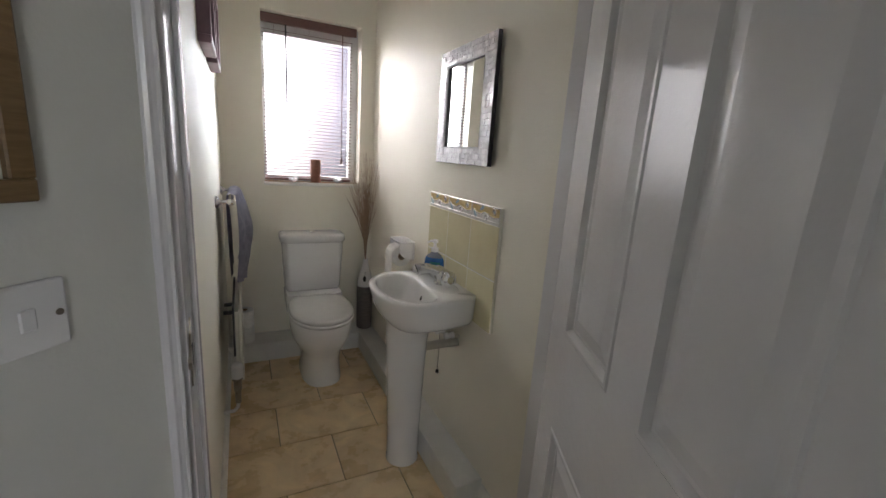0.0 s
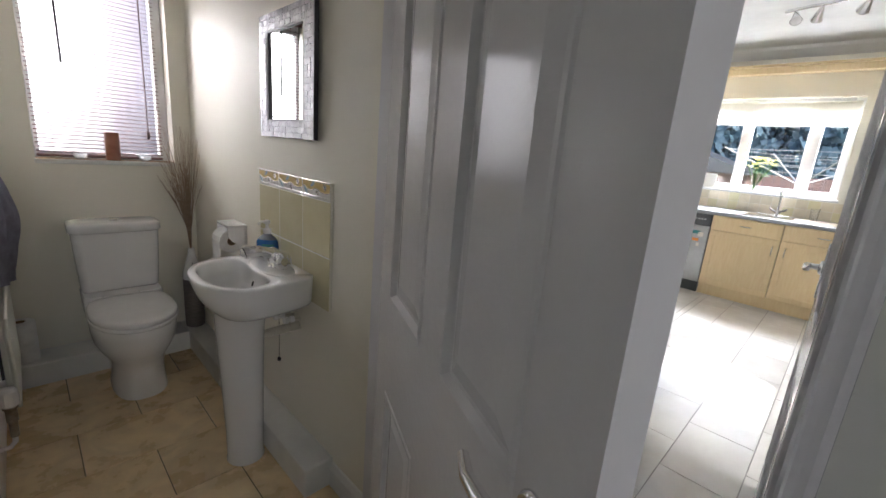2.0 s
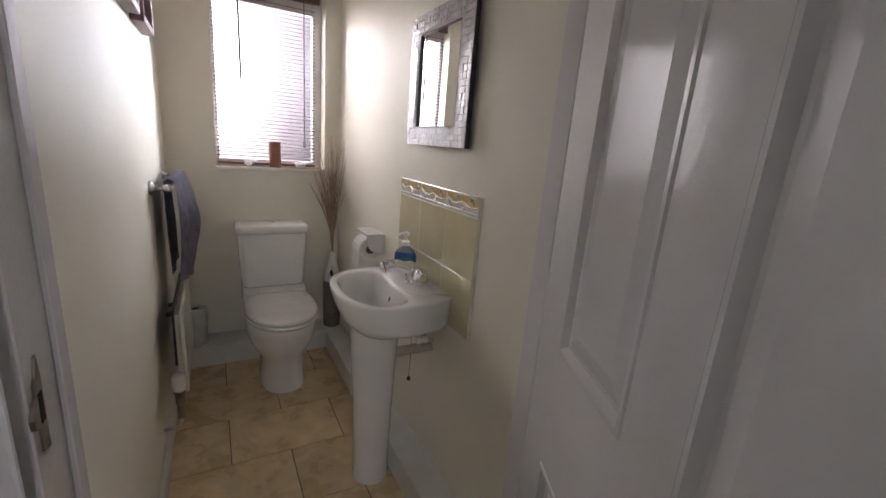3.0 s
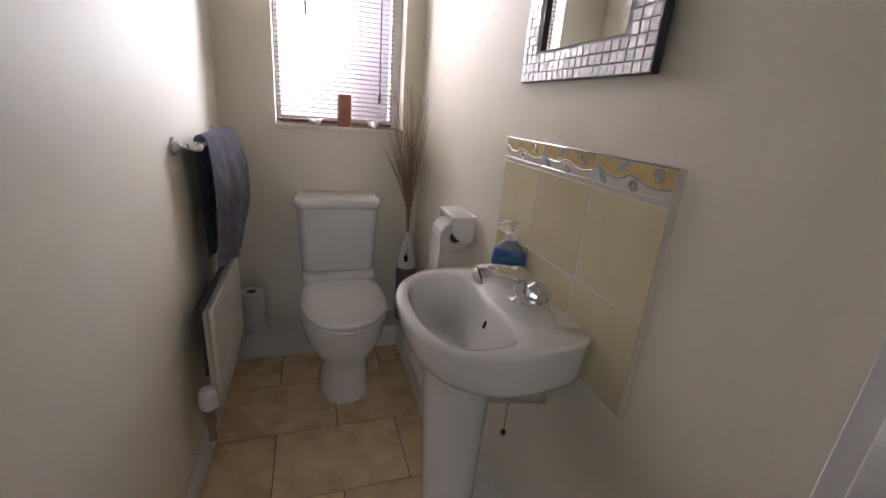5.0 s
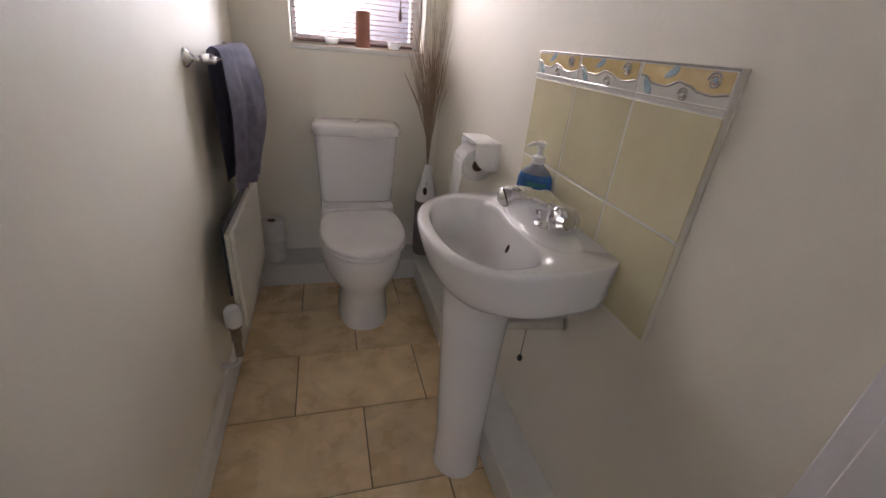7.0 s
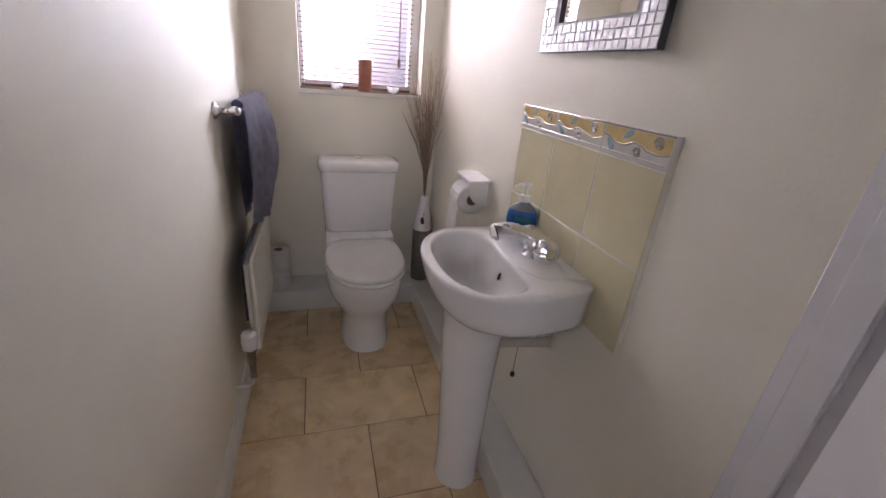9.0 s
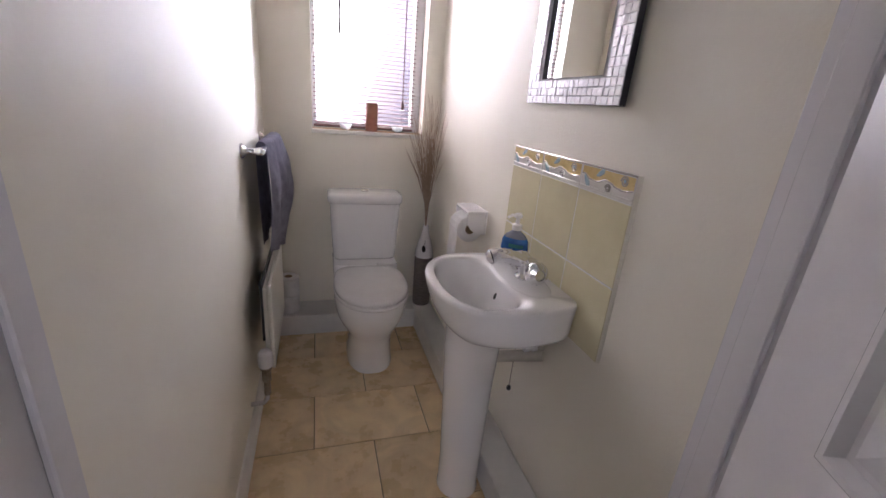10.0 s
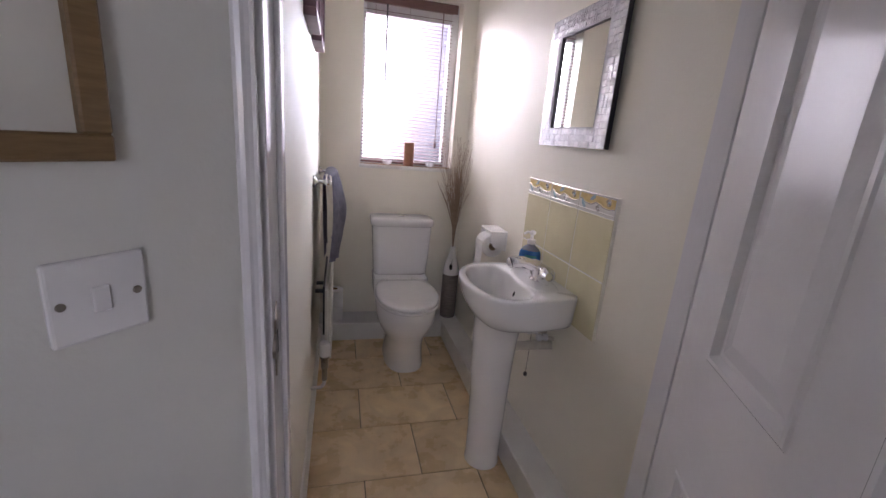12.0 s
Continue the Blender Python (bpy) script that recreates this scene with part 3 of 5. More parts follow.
loft(bm, [oval(0.004, 0.02, 0.113, 0.225, 0.0, front=0.95, sq=2.6), oval(0.004, 0.02, 0.113, 0.225, 0.018, front=0.95, sq=2.6), oval(0.004, 0.02, 0.109, 0.22, 0.05, front=0.95, sq=2.5),
          oval(0.004, 0.02, 0.108, 0.215, 0.14, front=0.96, sq=2.4), oval(0.002, 0.01, 0.122, 0.21, 0.195, front=1.06, sq=2.3), oval(0, -0.02, 0.147, 0.205, 0.245, front=1.13, sq=2.2),
          oval(0, -0.04, 0.164, 0.207, 0.29, front=1.14, sq=2.1), oval(0, -0.05, 0.171, 0.208, 0.34, front=1.15), oval(0, -0.05, 0.173, 0.21, 0.385, front=1.15), oval(0, -0.05, 0.168, 0.205, 0.395, front=1.15)])
part("pan", bm, "ceramic", wc, smooth=True, flat_angle=60)
part("pan_shelf", loft(bmesh.new(), [rounded(0, 0.25, 0.30, 0.22, 0.30, 0.03), rounded(0, 0.25, 0.33, 0.24, 0.34, 0.03), rounded(0, 0.25, 0.335, 0.24, 0.432, 0.03), rounded(0, 0.25, 0.325, 0.23, 0.442, 0.03)]), "ceramic", wc, smooth=True, flat_angle=50)
part("seat", loft(bmesh.new(), [lid_ring(0.985, 0.397), lid_ring(1.012, 0.402), lid_ring(1.012, 0.411), lid_ring(0.995, 0.4145)]), "plastic", wc, smooth=True, flat_angle=60)
part("lid", loft(bmesh.new(), [lid_ring(0.975, 0.4165), lid_ring(1.0, 0.420), lid_ring(1.0, 0.431), lid_ring(0.985, 0.437), lid_ring(0.95, 0.4405), lid_ring(0.8, 0.4435), lid_ring(0.4, 0.445)]), "plastic", wc, "smooth white plastic lid", smooth=True, flat_angle=60)
for sx in (-0.075, 0.075):
    part("hinge", boxed(sx - 0.02, sx + 0.02, 0.125, 0.16, 0.430, 0.446, bev=0.006), "plastic", wc)
part("cistern", loft(bmesh.new(), [rounded(0, 0.285, 0.318, 0.14, 0.443, 0.035), rounded(0, 0.285, 0.33, 0.16, 0.455, 0.035), rounded(0, 0.285, 0.35, 0.17, 0.62, 0.035), rounded(0, 0.285, 0.362, 0.175, 0.755, 0.035)]), "ceramic", wc, smooth=True, flat_angle=50)
part("cistern_lid", loft(bmesh.new(), [rounded(0, 0.285, 0.366, 0.18, 0.752, 0.04), rounded(0, 0.285, 0.384, 0.196, 0.76, 0.045), rounded(0, 0.285, 0.386, 0.198, 0.785, 0.045), rounded(0, 0.285, 0.376, 0.188, 0.798, 0.042), rounded(0, 0.285, 0.34, 0.15, 0.803, 0.04)]), "ceramic", wc, smooth=True, flat_angle=60)
part("flush_button", lathe(bmesh.new(), [(0.022, 0.802), (0.022, 0.808), (0.019, 0.811), (0.004, 0.812)], (0, 0.285, 0), 24), "chrome", wc, "oval chrome dual flush button", smooth=True)

# ---------------------------------------------------------------- pedestal basin
BX, BY = 0.72, 1.690


def basin_ring(front, side, z):
    """The basin's outline at a height: straight sides and square corners at the wall, round to the room.
    front and side: how far it is drawn in towards the pedestal there."""
    pts = []
    for i in range(72):
        t = 2 * math.pi * (i + 0.5) / 72
        c, s = math.cos(t), math.sin(t)
        if c > 0:
            r = 1 / ((abs(c) / 0.186) ** 14 + (abs(s) / (0.214 - 0.036 * c ** 1.5)) ** 14) ** (1 / 14)
        else:
            r = 1 / ((abs(c) / 0.172) ** 2.25 + (abs(s) / 0.214) ** 2.25) ** (1 / 2.25)
        w = min(1.0, max(0.0, (c + 0.55) / 0.9))
        w = w * w * (3 - 2 * w)
        k = front * (1 - w) + side * w
        pts.append((r * c * (k if c < 0 else max(k, min(1.0, side + 0.07))), r * s * k, z))
    return pts


def bowl_ring(k, z, dx=0.0):
    """The hollow of the basin: a half round to the room, nearly straight below the tap."""
    pts = []
    for i in range(72):
        t = 2 * math.pi * (i + 0.5) / 72
        c, s = math.cos(t), math.sin(t)
        p, a = (4.5, 0.094) if c > 0 else (2.25, 0.092)
        r = 1 / ((abs(c) / a) ** p + (abs(s) / 0.178) ** p) ** (1 / p)
        pts.append((-0.050 + dx + k * r * c - (0.010 * k * math.cos(s * 1.5) if c > 0 else 0) * c, 0.0 + k * r * s, z))
    return pts


basin = thing("pedestal_basin", (BX, BY, 0), "white ceramic pedestal basin with one tap hole", "basin")
bm = bmesh.new()
loft(bm, [basin_ring(0.44, 0.46, 0.650), basin_ring(0.55, 0.58, 0.662), basin_ring(0.66, 0.76, 0.680), basin_ring(0.745, 0.89, 0.697), basin_ring(0.79, 0.925, 0.708), basin_ring(0.85, 0.945, 0.725),
          basin_ring(0.915, 0.960, 0.753), basin_ring(0.962, 0.980, 0.780), basin_ring(0.990, 0.994, 0.797), basin_ring(1.0, 1.0, 0.805), basin_ring(0.993, 0.996, 0.8105), basin_ring(0.975, 0.985, 0.813),
          bowl_ring(1.045, 0.8125), bowl_ring(1.0, 0.809), bowl_ring(0.975, 0.800), bowl_ring(0.945, 0.782), bowl_ring(0.89, 0.752, -0.003), bowl_ring(0.79, 0.722, -0.006), bowl_ring(0.60, 0.698, -0.008),
          bowl_ring(0.36, 0.686, -0.006), bowl_ring(0.12, 0.682, -0.004)])
part("bowl", bm, "ceramic", basin, smooth=True, flat_angle=70)
bm = loft(bmesh.new(), [oval(0.100, 0, 0.062, 0.140, 0.8125, n=48, sq=2.3), oval(0.100, 0, 0.059, 0.136, 0.8150, n=48, sq=2.3), oval(0.100, 0, 0.054, 0.130, 0.8162, n=48, sq=2.3), oval(0.100, 0, 0.03, 0.07, 0.8170, n=48)])
part("tap_ledge", bm, "ceramic", basin, smooth=True, flat_angle=60)
part("waste", lathe(bmesh.new(), [(0.022, 0.683), (0.022, 0.687), (0.016, 0.688), (0.014, 0.685)], (-0.055, 0, 0), 20), "chrome", basin, smooth=True)
part("overflow", lathe(bmesh.new(), [(0.009, -0.004), (0.009, 0.0035)], n=16, m=Matrix.Translation((0.0265, -0.014, 0.762)) @ pose(0, 0, 0, 0, -70, 0) @ Matrix.Diagonal((1.15, 0.55, 1, 1))), "dark", basin, "dark oval overflow hole")
bm = bmesh.new()
PY = 0.045
loft(bm, [oval(0.0, PY, 0.071, 0.073, 0.0), oval(0.0, PY, 0.071, 0.073, 0.010), oval(0.0, PY, 0.068, 0.070, 0.02), oval(0.0, PY, 0.070, 0.072, 0.14), oval(-0.002, PY, 0.075, 0.076, 0.30),
          oval(-0.004, PY, 0.081, 0.080, 0.45), oval(-0.008, PY - 0.010, 0.086, 0.088, 0.58), oval(-0.010, PY - 0.024, 0.088, 0.102, 0.64), oval(-0.012, PY - 0.045, 0.090, 0.130, 0.69)])
part("pedestal", bm, "ceramic", basin, smooth=True, flat_angle=60)
tap = part("tap", lathe(bmesh.new(), [(0.034, 0.800), (0.034, 0.806), (0.028, 0.812), (0.026, 0.822), (0.029, 0.842), (0.027, 0.856), (0.010, 0.864)], (0.118, 0.0, 0), 24), "chrome", basin, "chrome mixer tap with ball knobs", smooth=True)
bm = bmesh.new()
pts = [(0.122, 0, 0.832), (0.100, 0.004, 0.852), (0.075, 0.007, 0.862), (0.045, 0.010, 0.868), (0.018, 0.013, 0.866), (0.006, 0.014, 0.860)]
tube(bm, pts[:4], 0.021, 16, 0.018)
tube(bm, [(0.062, 0.009, 0.866), (0.045, 0.010, 0.868), (0.025, 0.012, 0.868), (0.008, 0.014, 0.863)], 0.0195, 16, 0.0215)
lathe(bm, [(0.0215, 0.0), (0.019, 0.008), (0.012, 0.014), (0.001, 0.016)], n=16, m=look((0.008, 0.014, 0.863), (0.06, 0.0, 0.885)), cap0=False)
part("spout", bm, "chrome", tap, smooth=True, flat_angle=50)
for sy in (-1, 1):
    m = Matrix.Translation((0.120, sy * 0.008, 0.829)) @ pose(0, 0, 0, -sy * 84, 0, 0)
    part("knob", lathe(bmesh.new(), [(0.014, 0), (0.014, 0.018), (0.025, 0.023), (0.033, 0.035), (0.033, 0.046), (0.028, 0.058), (0.016, 0.064), (0.014, 0.060), (0.002, 0.060)], n=16, m=m), "chrome", tap, smooth=True, flat_angle=25)
tap.location = (-0.002, -0.010, 0.0145)
# pipes and the plug cord below
pipes = thing("basin_pipes", (0.912, 1.66, 0.60), "painted waste pipe and valves under the basin", "pipe")
part("waste_pipe", tube(bmesh.new(), [(-0.15, 0.075, -0.085), (-0.10, 0.045, -0.065), (-0.05, 0.010, -0.045), (-0.001, -0.02, -0.03)], 0.018, 16), "pipepaint", pipes, smooth=True)
for x, y in ((-0.062, 0.045), (-0.048, -0.012)):
    part("tail_pipe", tube(bmesh.new(), [(x + 0.02, y + 0.01, 0.075), (x + 0.012, y + 0.006, 0.030), (x, y, 0.0), (-0.001, y - 0.01, -0.006)], 0.0075, 10), "pipepaint", pipes, smooth=True)
    valve_m = Matrix.Translation((x + 0.004, y, -0.002)) @ pose(0, 0, 0, 0, 90, 0)
    part("isolating_valve", lathe(bmesh.new(), [(0.009, -0.022), (0.014, -0.018), (0.014, -0.006), (0.011, -0.004), (0.011, 0.006), (0.014, 0.008), (0.014, 0.02), (0.009, 0.022)], n=12, m=valve_m), "plastic", pipes, "white compression valve", smooth=True, flat_angle=30)
cord = thing("plug_cord", (0.857, 1.714, 0.62), "dark plug chain hanging below the basin", "chain")
part("chain", tube(bmesh.new(), [(0.0, 0, 0.02), (0.002, 0, -0.1), (0, 0, -0.21)], 0.0016, 6), "steel", cord)
part("ball", lathe(bmesh.new(), [(0.001, -0.228), (0.006, -0.225), (0.008, -0.218), (0.006, -0.211), (0.001, -0.208)], n=12), "black", cord, smooth=True)

# ---------------------------------------------------------------- tiled splashback
sp = thing("splashback", (0.912, 1.70, 0.72), "pale green tiled splashback with a relief border", "tiles", kind="structure")
YS, TW = -0.294, 0.196
part("grout_bed", boxed(-0.0090, 0, YS + 0.004, -YS - 0.004, -0.0115, 0.4375, bev=0.001, seg=1), "wgrout", sp)
for a, b in (((YS - 0.004, 0.0), (YS + 0.003, -0.0095)), ((-YS + 0.004, 0.0), (-YS - 0.003, -0.0095))):
    part("edge_seal", prism(bmesh.new(), [(0.0, a[0]), (-0.0035, a[0] * 0.985 + b[0] * 0.015), (b[1], b[0]), (0.0, b[0])], "z", -0.015, 0.441), "seal", sp, "cream sealed tile edge")
tiles_me = mesh_of(boxed(-0.0035, 0, 0.0015, TW - 0.0015, 0, 0.194, bev=0.0015, seg=1), "splash")
for r, zz in enumerate((-0.015, 0.182)):
    for c in range(3):
        t = part("tile", tiles_me, None, sp)
        t.matrix_basis = pose(-0.0062, YS + c * TW, zz)


def border_tile(c):
    """A relief border tile: an ochre field over a wavy line, two leaves and two curls, and ropes at the edges."""
    t = part("border_tile", boxed(-0.004, 0, 0.0015, TW - 0.0015, 0, 0.062, bev=0.0012, seg=1), "band", sp, "white border tile with blue leaves on ochre")
    t.matrix_basis = pose(-0.0062, YS + c * TW, 0.379)
    W = TW
    # the tile runs from its far end (u = 0) to its near end (u = 1), which lies at y = 0

    def P(u, v, out=0.0):
        return (-0.004 - out, W * (1 - u), 0.062 * v)
    knots = ((0.0, 0.62), (0.08, 0.61), (0.2, 0.44), (0.35, 0.42), (0.5, 0.57), (0.6, 0.51), (0.7, 0.40), (0.82, 0.37), (1.01, 0.45))

    def height(u):
        for (a, va), (b, vb) in zip(knots, knots[1:]):
            if u <= b:
                return va + (vb - va) * (1 - math.cos(math.pi * (u - a) / (b - a))) / 2
    wave = [P(i / 40, height(i / 40), 0.001) for i in range(1, 40)]
    bm = bmesh.new()
    for a, b in zip(wave, wave[1:]):
        bm.faces.new([bm.verts.new(p) for p in (a, b, (b[0], b[1], 0.056), (a[0], a[1], 0.056))])
    bmesh.ops.remove_doubles(bm, verts=bm.verts, dist=1e-6)
    bmesh.ops.solidify(bm, geom=bm.faces[:], thickness=0.0008)
    part("ochre_field", bm, "ochre", t)
    bm = tube(bmesh.new(), wave, 0.0021, 6)
    for cu, cv, r in ((0.56, 0.29, 0.0105), (0.82, 0.69, 0.0125)):
        curl = []
        for k in range(22):
            a, rr = 0.55 * k, r * (1 - k / 30)
            q = P(cu, cv, 0.0012)
            curl.append((q[0], q[1] + rr * math.cos(a), q[2] + rr * math.sin(a)))
        tube(bm, curl, 0.0018, 6)
    part("relief_line", bm, "relief", t, smooth=True)
    for cu, cv, ang in ((0.13, 0.35, -48), (0.38, 0.75, 30)):
        q = P(cu, cv)
        bm = bmesh.new()
        m = Matrix.Translation(q) @ Matrix.Rotation(radians(-ang), 4, "X")
        ring = [(0.018 * math.cos(k * math.pi / 8), 0.0075 * math.sin(k * math.pi / 8) * (1 - 0.35 * math.cos(k * math.pi / 8))) for k in range(16)]
        loft(bm, [[m @ Vector((-0.0002, u, v)) for u, v in ring], [m @ Vector((-0.0018, u * 0.8, v * 0.7)) for u, v in ring]])
        part("leaf", bm, "leafglaze", t)
    q = P(0.82, 0.69)
    part("berry", lathe(bmesh.new(), [(0.006, 0.0), (0.005, 0.001), (0.002, 0.0016)], n=12, m=Matrix.Translation(q) @ pose(0, 0, 0, 0, -90, 0)), "leafglaze", t)
    for v in (0.13, 0.96):
        part("edge_bead", tube(bmesh.new(), [P(0.012, v, 0.0005), P(0.988, v, 0.0005)], 0.002, 6), "relief" if v > 0.5 else "band", t)


for c in range(3):
    border_tile(c)

# ---------------------------------------------------------------- mirror with mosaic frame
mir = thing("wall_mirror", (0.9055, 1.717, 1.515), "rectangular mirror in a silver mosaic frame", "mirror", turn=-1.2)
MW, MH = 0.45, 0.44
bm = bmesh.new()
outer = [(-MW / 2, -MH / 2), (MW / 2, -MH / 2), (MW / 2, MH / 2), (-MW / 2, MH / 2)]
iw, ih = 0.146, 0.155
inner = [(-iw, -ih), (iw, -ih), (iw, ih), (-iw, ih)]
loft(bm, [[(-0.004, u, v) for u, v in inner], [(0, u, v) for u, v in outer], [(-0.015, u, v) for u, v in outer], [(-0.015, u, v) for u, v in inner], [(-0.004, u, v) for u, v in inner]], False, False)
part("frame", bm, "mback", mir, "dark edged frame")
part("mosaic_bed", loft(bmesh.new(), [[(-0.0155, u, v) for u, v in inner], [(-0.0155, u * 0.995, v * 0.995) for u, v in outer], [(-0.0152, u * 0.995, v * 0.995) for u, v in outer], [(-0.0152, u, v) for u, v in inner], [(-0.0155, u, v) for u, v in inner]], False, False), "mbed", mir, "grey grouted bed")
part("glass", boxed(-0.008, -0.005, -iw, iw, -ih, ih), "mirror", mir)
NC, NR = 21, 22
cw, ch = MW / NC, MH / NR
mosaic = mesh_of(boxed(-0.0026, 0, 0.0008, cw - 0.0008, 0.0008, ch - 0.0008, bev=0.0008, seg=1), "mosaic")
rnd = random.Random(5)
for i in range(NC):
    for j in range(NR):
        y, z = -MW / 2 + i * cw, -MH / 2 + j * ch
        if -iw - 0.006 < y + cw / 2 < iw + 0.006 and -ih - 0.006 < z + ch / 2 < ih + 0.006:
            continue
        t = part("mosaic_tile", mosaic, None, mir)
        t.matrix_basis = pose(-0.0154, y, z, 0, rnd.uniform(-3, 3), rnd.uniform(-4, 4))

# ---------------------------------------------------------------- things on the right wall and boxing
soap = thing("soap_dispenser", (0.868, 1.838, 0.8125), "blue liquid soap bottle with white pump", "soap bottle", turn=42)
bm = loft(bmesh.new(), [oval(0, 0, 0.022, 0.036, 0.0), oval(0, 0, 0.027, 0.042, 0.006), oval(0, 0, 0.028, 0.045, 0.035), oval(0, 0, 0.027, 0.043, 0.062), oval(0, 0, 0.022, 0.033, 0.082), oval(0, 0, 0.014, 0.016, 0.094), oval(0, 0, 0.013, 0.013, 0.10)])
bottle = part("bottle", bm, "soapclear", soap, smooth=True, flat_angle=60)
part("label", loft(bmesh.new(), [oval(0, 0, 0.0275, 0.0428, 0.008), oval(0, 0, 0.0286, 0.0456, 0.035), oval(0, 0, 0.0275, 0.0436, 0.062), oval(0, 0, 0.0248, 0.0386, 0.074)], False, False), "soapblue", bottle, "blue printed label")
for a, b, c, d2 in ((-0.2, 0.9, 0.046, 0.058), (0.0, 0.9, 0.033, 0.037), (0.0, 0.7, 0.024, 0.027)):
    bm = bmesh.new()
    loft(bm, [[(-0.0295 * math.cos(a + (b - a) * k / 6), -0.0468 * math.sin(a + (b - a) * k / 6), z) for k in range(7)] for z in (c, d2)], False, False, closed=False)
    part("label_print", bm, "teal" if c > 0.04 else "plastic", bottle)
part("pump", lathe(bmesh.new(), [(0.014, 0.098), (0.016, 0.102), (0.016, 0.116), (0.007, 0.12), (0.006, 0.136), (0.012, 0.138), (0.013, 0.148), (0.008, 0.153)], n=20), "plastic", soap, smooth=True)
part("nozzle", tube(bmesh.new(), [(0, 0, 0.145), (-0.02, 0.012, 0.148), (-0.036, 0.02, 0.142)], 0.006, 10, 0.004), "plastic", soap, smooth=True)

tp = thing("toilet_roll_holder", (0.912, 2.25, 0.80), "white ceramic wall toilet roll holder", "roll holder")
tp.scale = (0.92, 0.9, 0.9)
part("back_plate", boxed(-0.012, 0, -0.085, 0.085, -0.02, 0.09, bev=0.006), "ceramic", tp)
part("hood", boxed(-0.095, -0.01, -0.085, 0.085, 0.075, 0.09, bev=0.006), "ceramic", tp)
for s in (-1, 1):
    bm = prism(bmesh.new(), [(-0.012, -0.02), (-0.07, 0.0), (-0.093, 0.03), (-0.095, 0.08), (-0.012, 0.08)], "y", s * 0.0835 - 0.009, s * 0.0835 + 0.0) if s > 0 else prism(bmesh.new(), [(-0.012, -0.02), (-0.07, 0.0), (-0.093, 0.03), (-0.095, 0.08), (-0.012, 0.08)], "y", -0.084, -0.072)
    bmesh.ops.bevel(bm, geom=bm.edges[:], offset=0.003, segments=2, affect="EDGES")
    part("side", bm, "ceramic", tp, smooth=True, flat_angle=35)


def toilet_roll(at, label, sheet=0.0, lying=False):
    ob = thing("toilet_roll", at, label, "toilet roll")
    m = pose(0, 0, 0, 90, 0, 0) if lying else Matrix.Identity(4)
    prof = [(0.021, 0), (0.052, 0), (0.055, 0.003), (0.055, 0.099), (0.052, 0.102), (0.021, 0.102)]
    part("paper", lathe(bmesh.new(), prof, n=36, cap0=False, cap1=False, m=m), "paper", ob, smooth=True)
    part("core", lathe(bmesh.new(), [(0.0212, 0.001), (0.0212, 0.101), (0.0195, 0.101), (0.0195, 0.001), (0.0212, 0.001)], n=24, cap0=False, cap1=False, m=m), "card", ob, smooth=True)
    if sheet:
        bm = bmesh.new()
        path = [(-0.0555 * math.cos(a), 0.0555 * math.sin(a)) for a in (1.2, 0.8, 0.4, 0.0)] + [(-0.0555 + 0.002 * math.sin(k * 1.3), -sheet * k / 6) for k in range(1, 7)]
        loft(bm, [[(x, -0.001, z), (x, -0.101, z), (x - 0.0012, -0.101, z), (x - 0.0012, -0.001, z)] for x, z in path])
        part("hanging_sheet", bm, "paper", ob)
    return ob


toilet_roll((0.852, 2.305, 0.80), "white toilet roll hanging on the ceramic holder", 0.2, True)
for k in range(2):
    tagged(toilet_roll((0.099, 2.90, 0.1175 + 0.1025 * k), "spare white toilet roll stacked behind the radiator"), group="stacked spare rolls")

vase = thing("bottle_vase", (0.850, 2.895, 0.1205), "grey brown ribbed bottle vase with white neck", "vase")
prof = [(0.045, 0), (0.05, 0.004), (0.052, 0.05)] + [(0.052 + 0.0012 * (k % 2), 0.06 + 0.0155 * k) for k in range(16)]
part("body", lathe(bmesh.new(), prof + [(0.052, 0.303)], n=28), "vase", vase, smooth=True)
part("neck", lathe(bmesh.new(), [(0.052, 0.3032), (0.0535, 0.312), (0.050, 0.345), (0.04, 0.385), (0.026, 0.43), (0.018, 0.465), (0.017, 0.49), (0.013, 0.49), (0.013, 0.45)], n=28, cap1=True), "ceramic", vase, "white glazed neck", smooth=True)
tag = lathe(bmesh.new(), [(0.001, -0.001), (0.014, -0.001), (0.014, 0.002), (0.001, 0.002)], n=16, m=Matrix.Translation((-0.016, -0.0465, 0.362)) @ pose(0, 0, 0, 70, 0, 0) @ Matrix.Diagonal((0.75, 1.4, 1, 1)))
part("tag", tag, "black", vase, "small dark oval tag on a cord")
part("tag_cord", tube(bmesh.new(), [(-0.016, -0.045, 0.374), (-0.006, -0.033, 0.405), (0.012, -0.018, 0.432)], 0.0012, 6), "black", vase)
bm = bmesh.new()
rnd = random.Random(11)
for i in range(130):
    a, sp_ = rnd.uniform(0, 6.28), rnd.random() ** 0.55
    top = 0.34 + 0.36 * rnd.random()
    dx, dy = 0.10 * sp_ * math.cos(a) - 0.035, 0.10 * sp_ * math.sin(a) - 0.03
    dx = min(dx, 0.05)
    bend = rnd.uniform(-0.014, 0.014)
    pts = [(0, 0, -0.12), (dx * 0.03, dy * 0.03, 0.0), (dx * 0.13, dy * 0.13, 0.13), (dx * 0.5 + bend, dy * 0.5, 0.13 + (top - 0.13) * 0.52), (dx * 1.1 + bend, dy * 1.1, top)]
    tube(bm, [Vector(p) for p in pts], 0.0018, 4, 0.0005)
    if rnd.random() < 0.6:
        q = Vector(pts[3])
        tube(bm, [q, q + Vector((rnd.uniform(-0.04, 0.01), rnd.uniform(-0.035, 0.035), 0.09))], 0.001, 4, 0.0004)
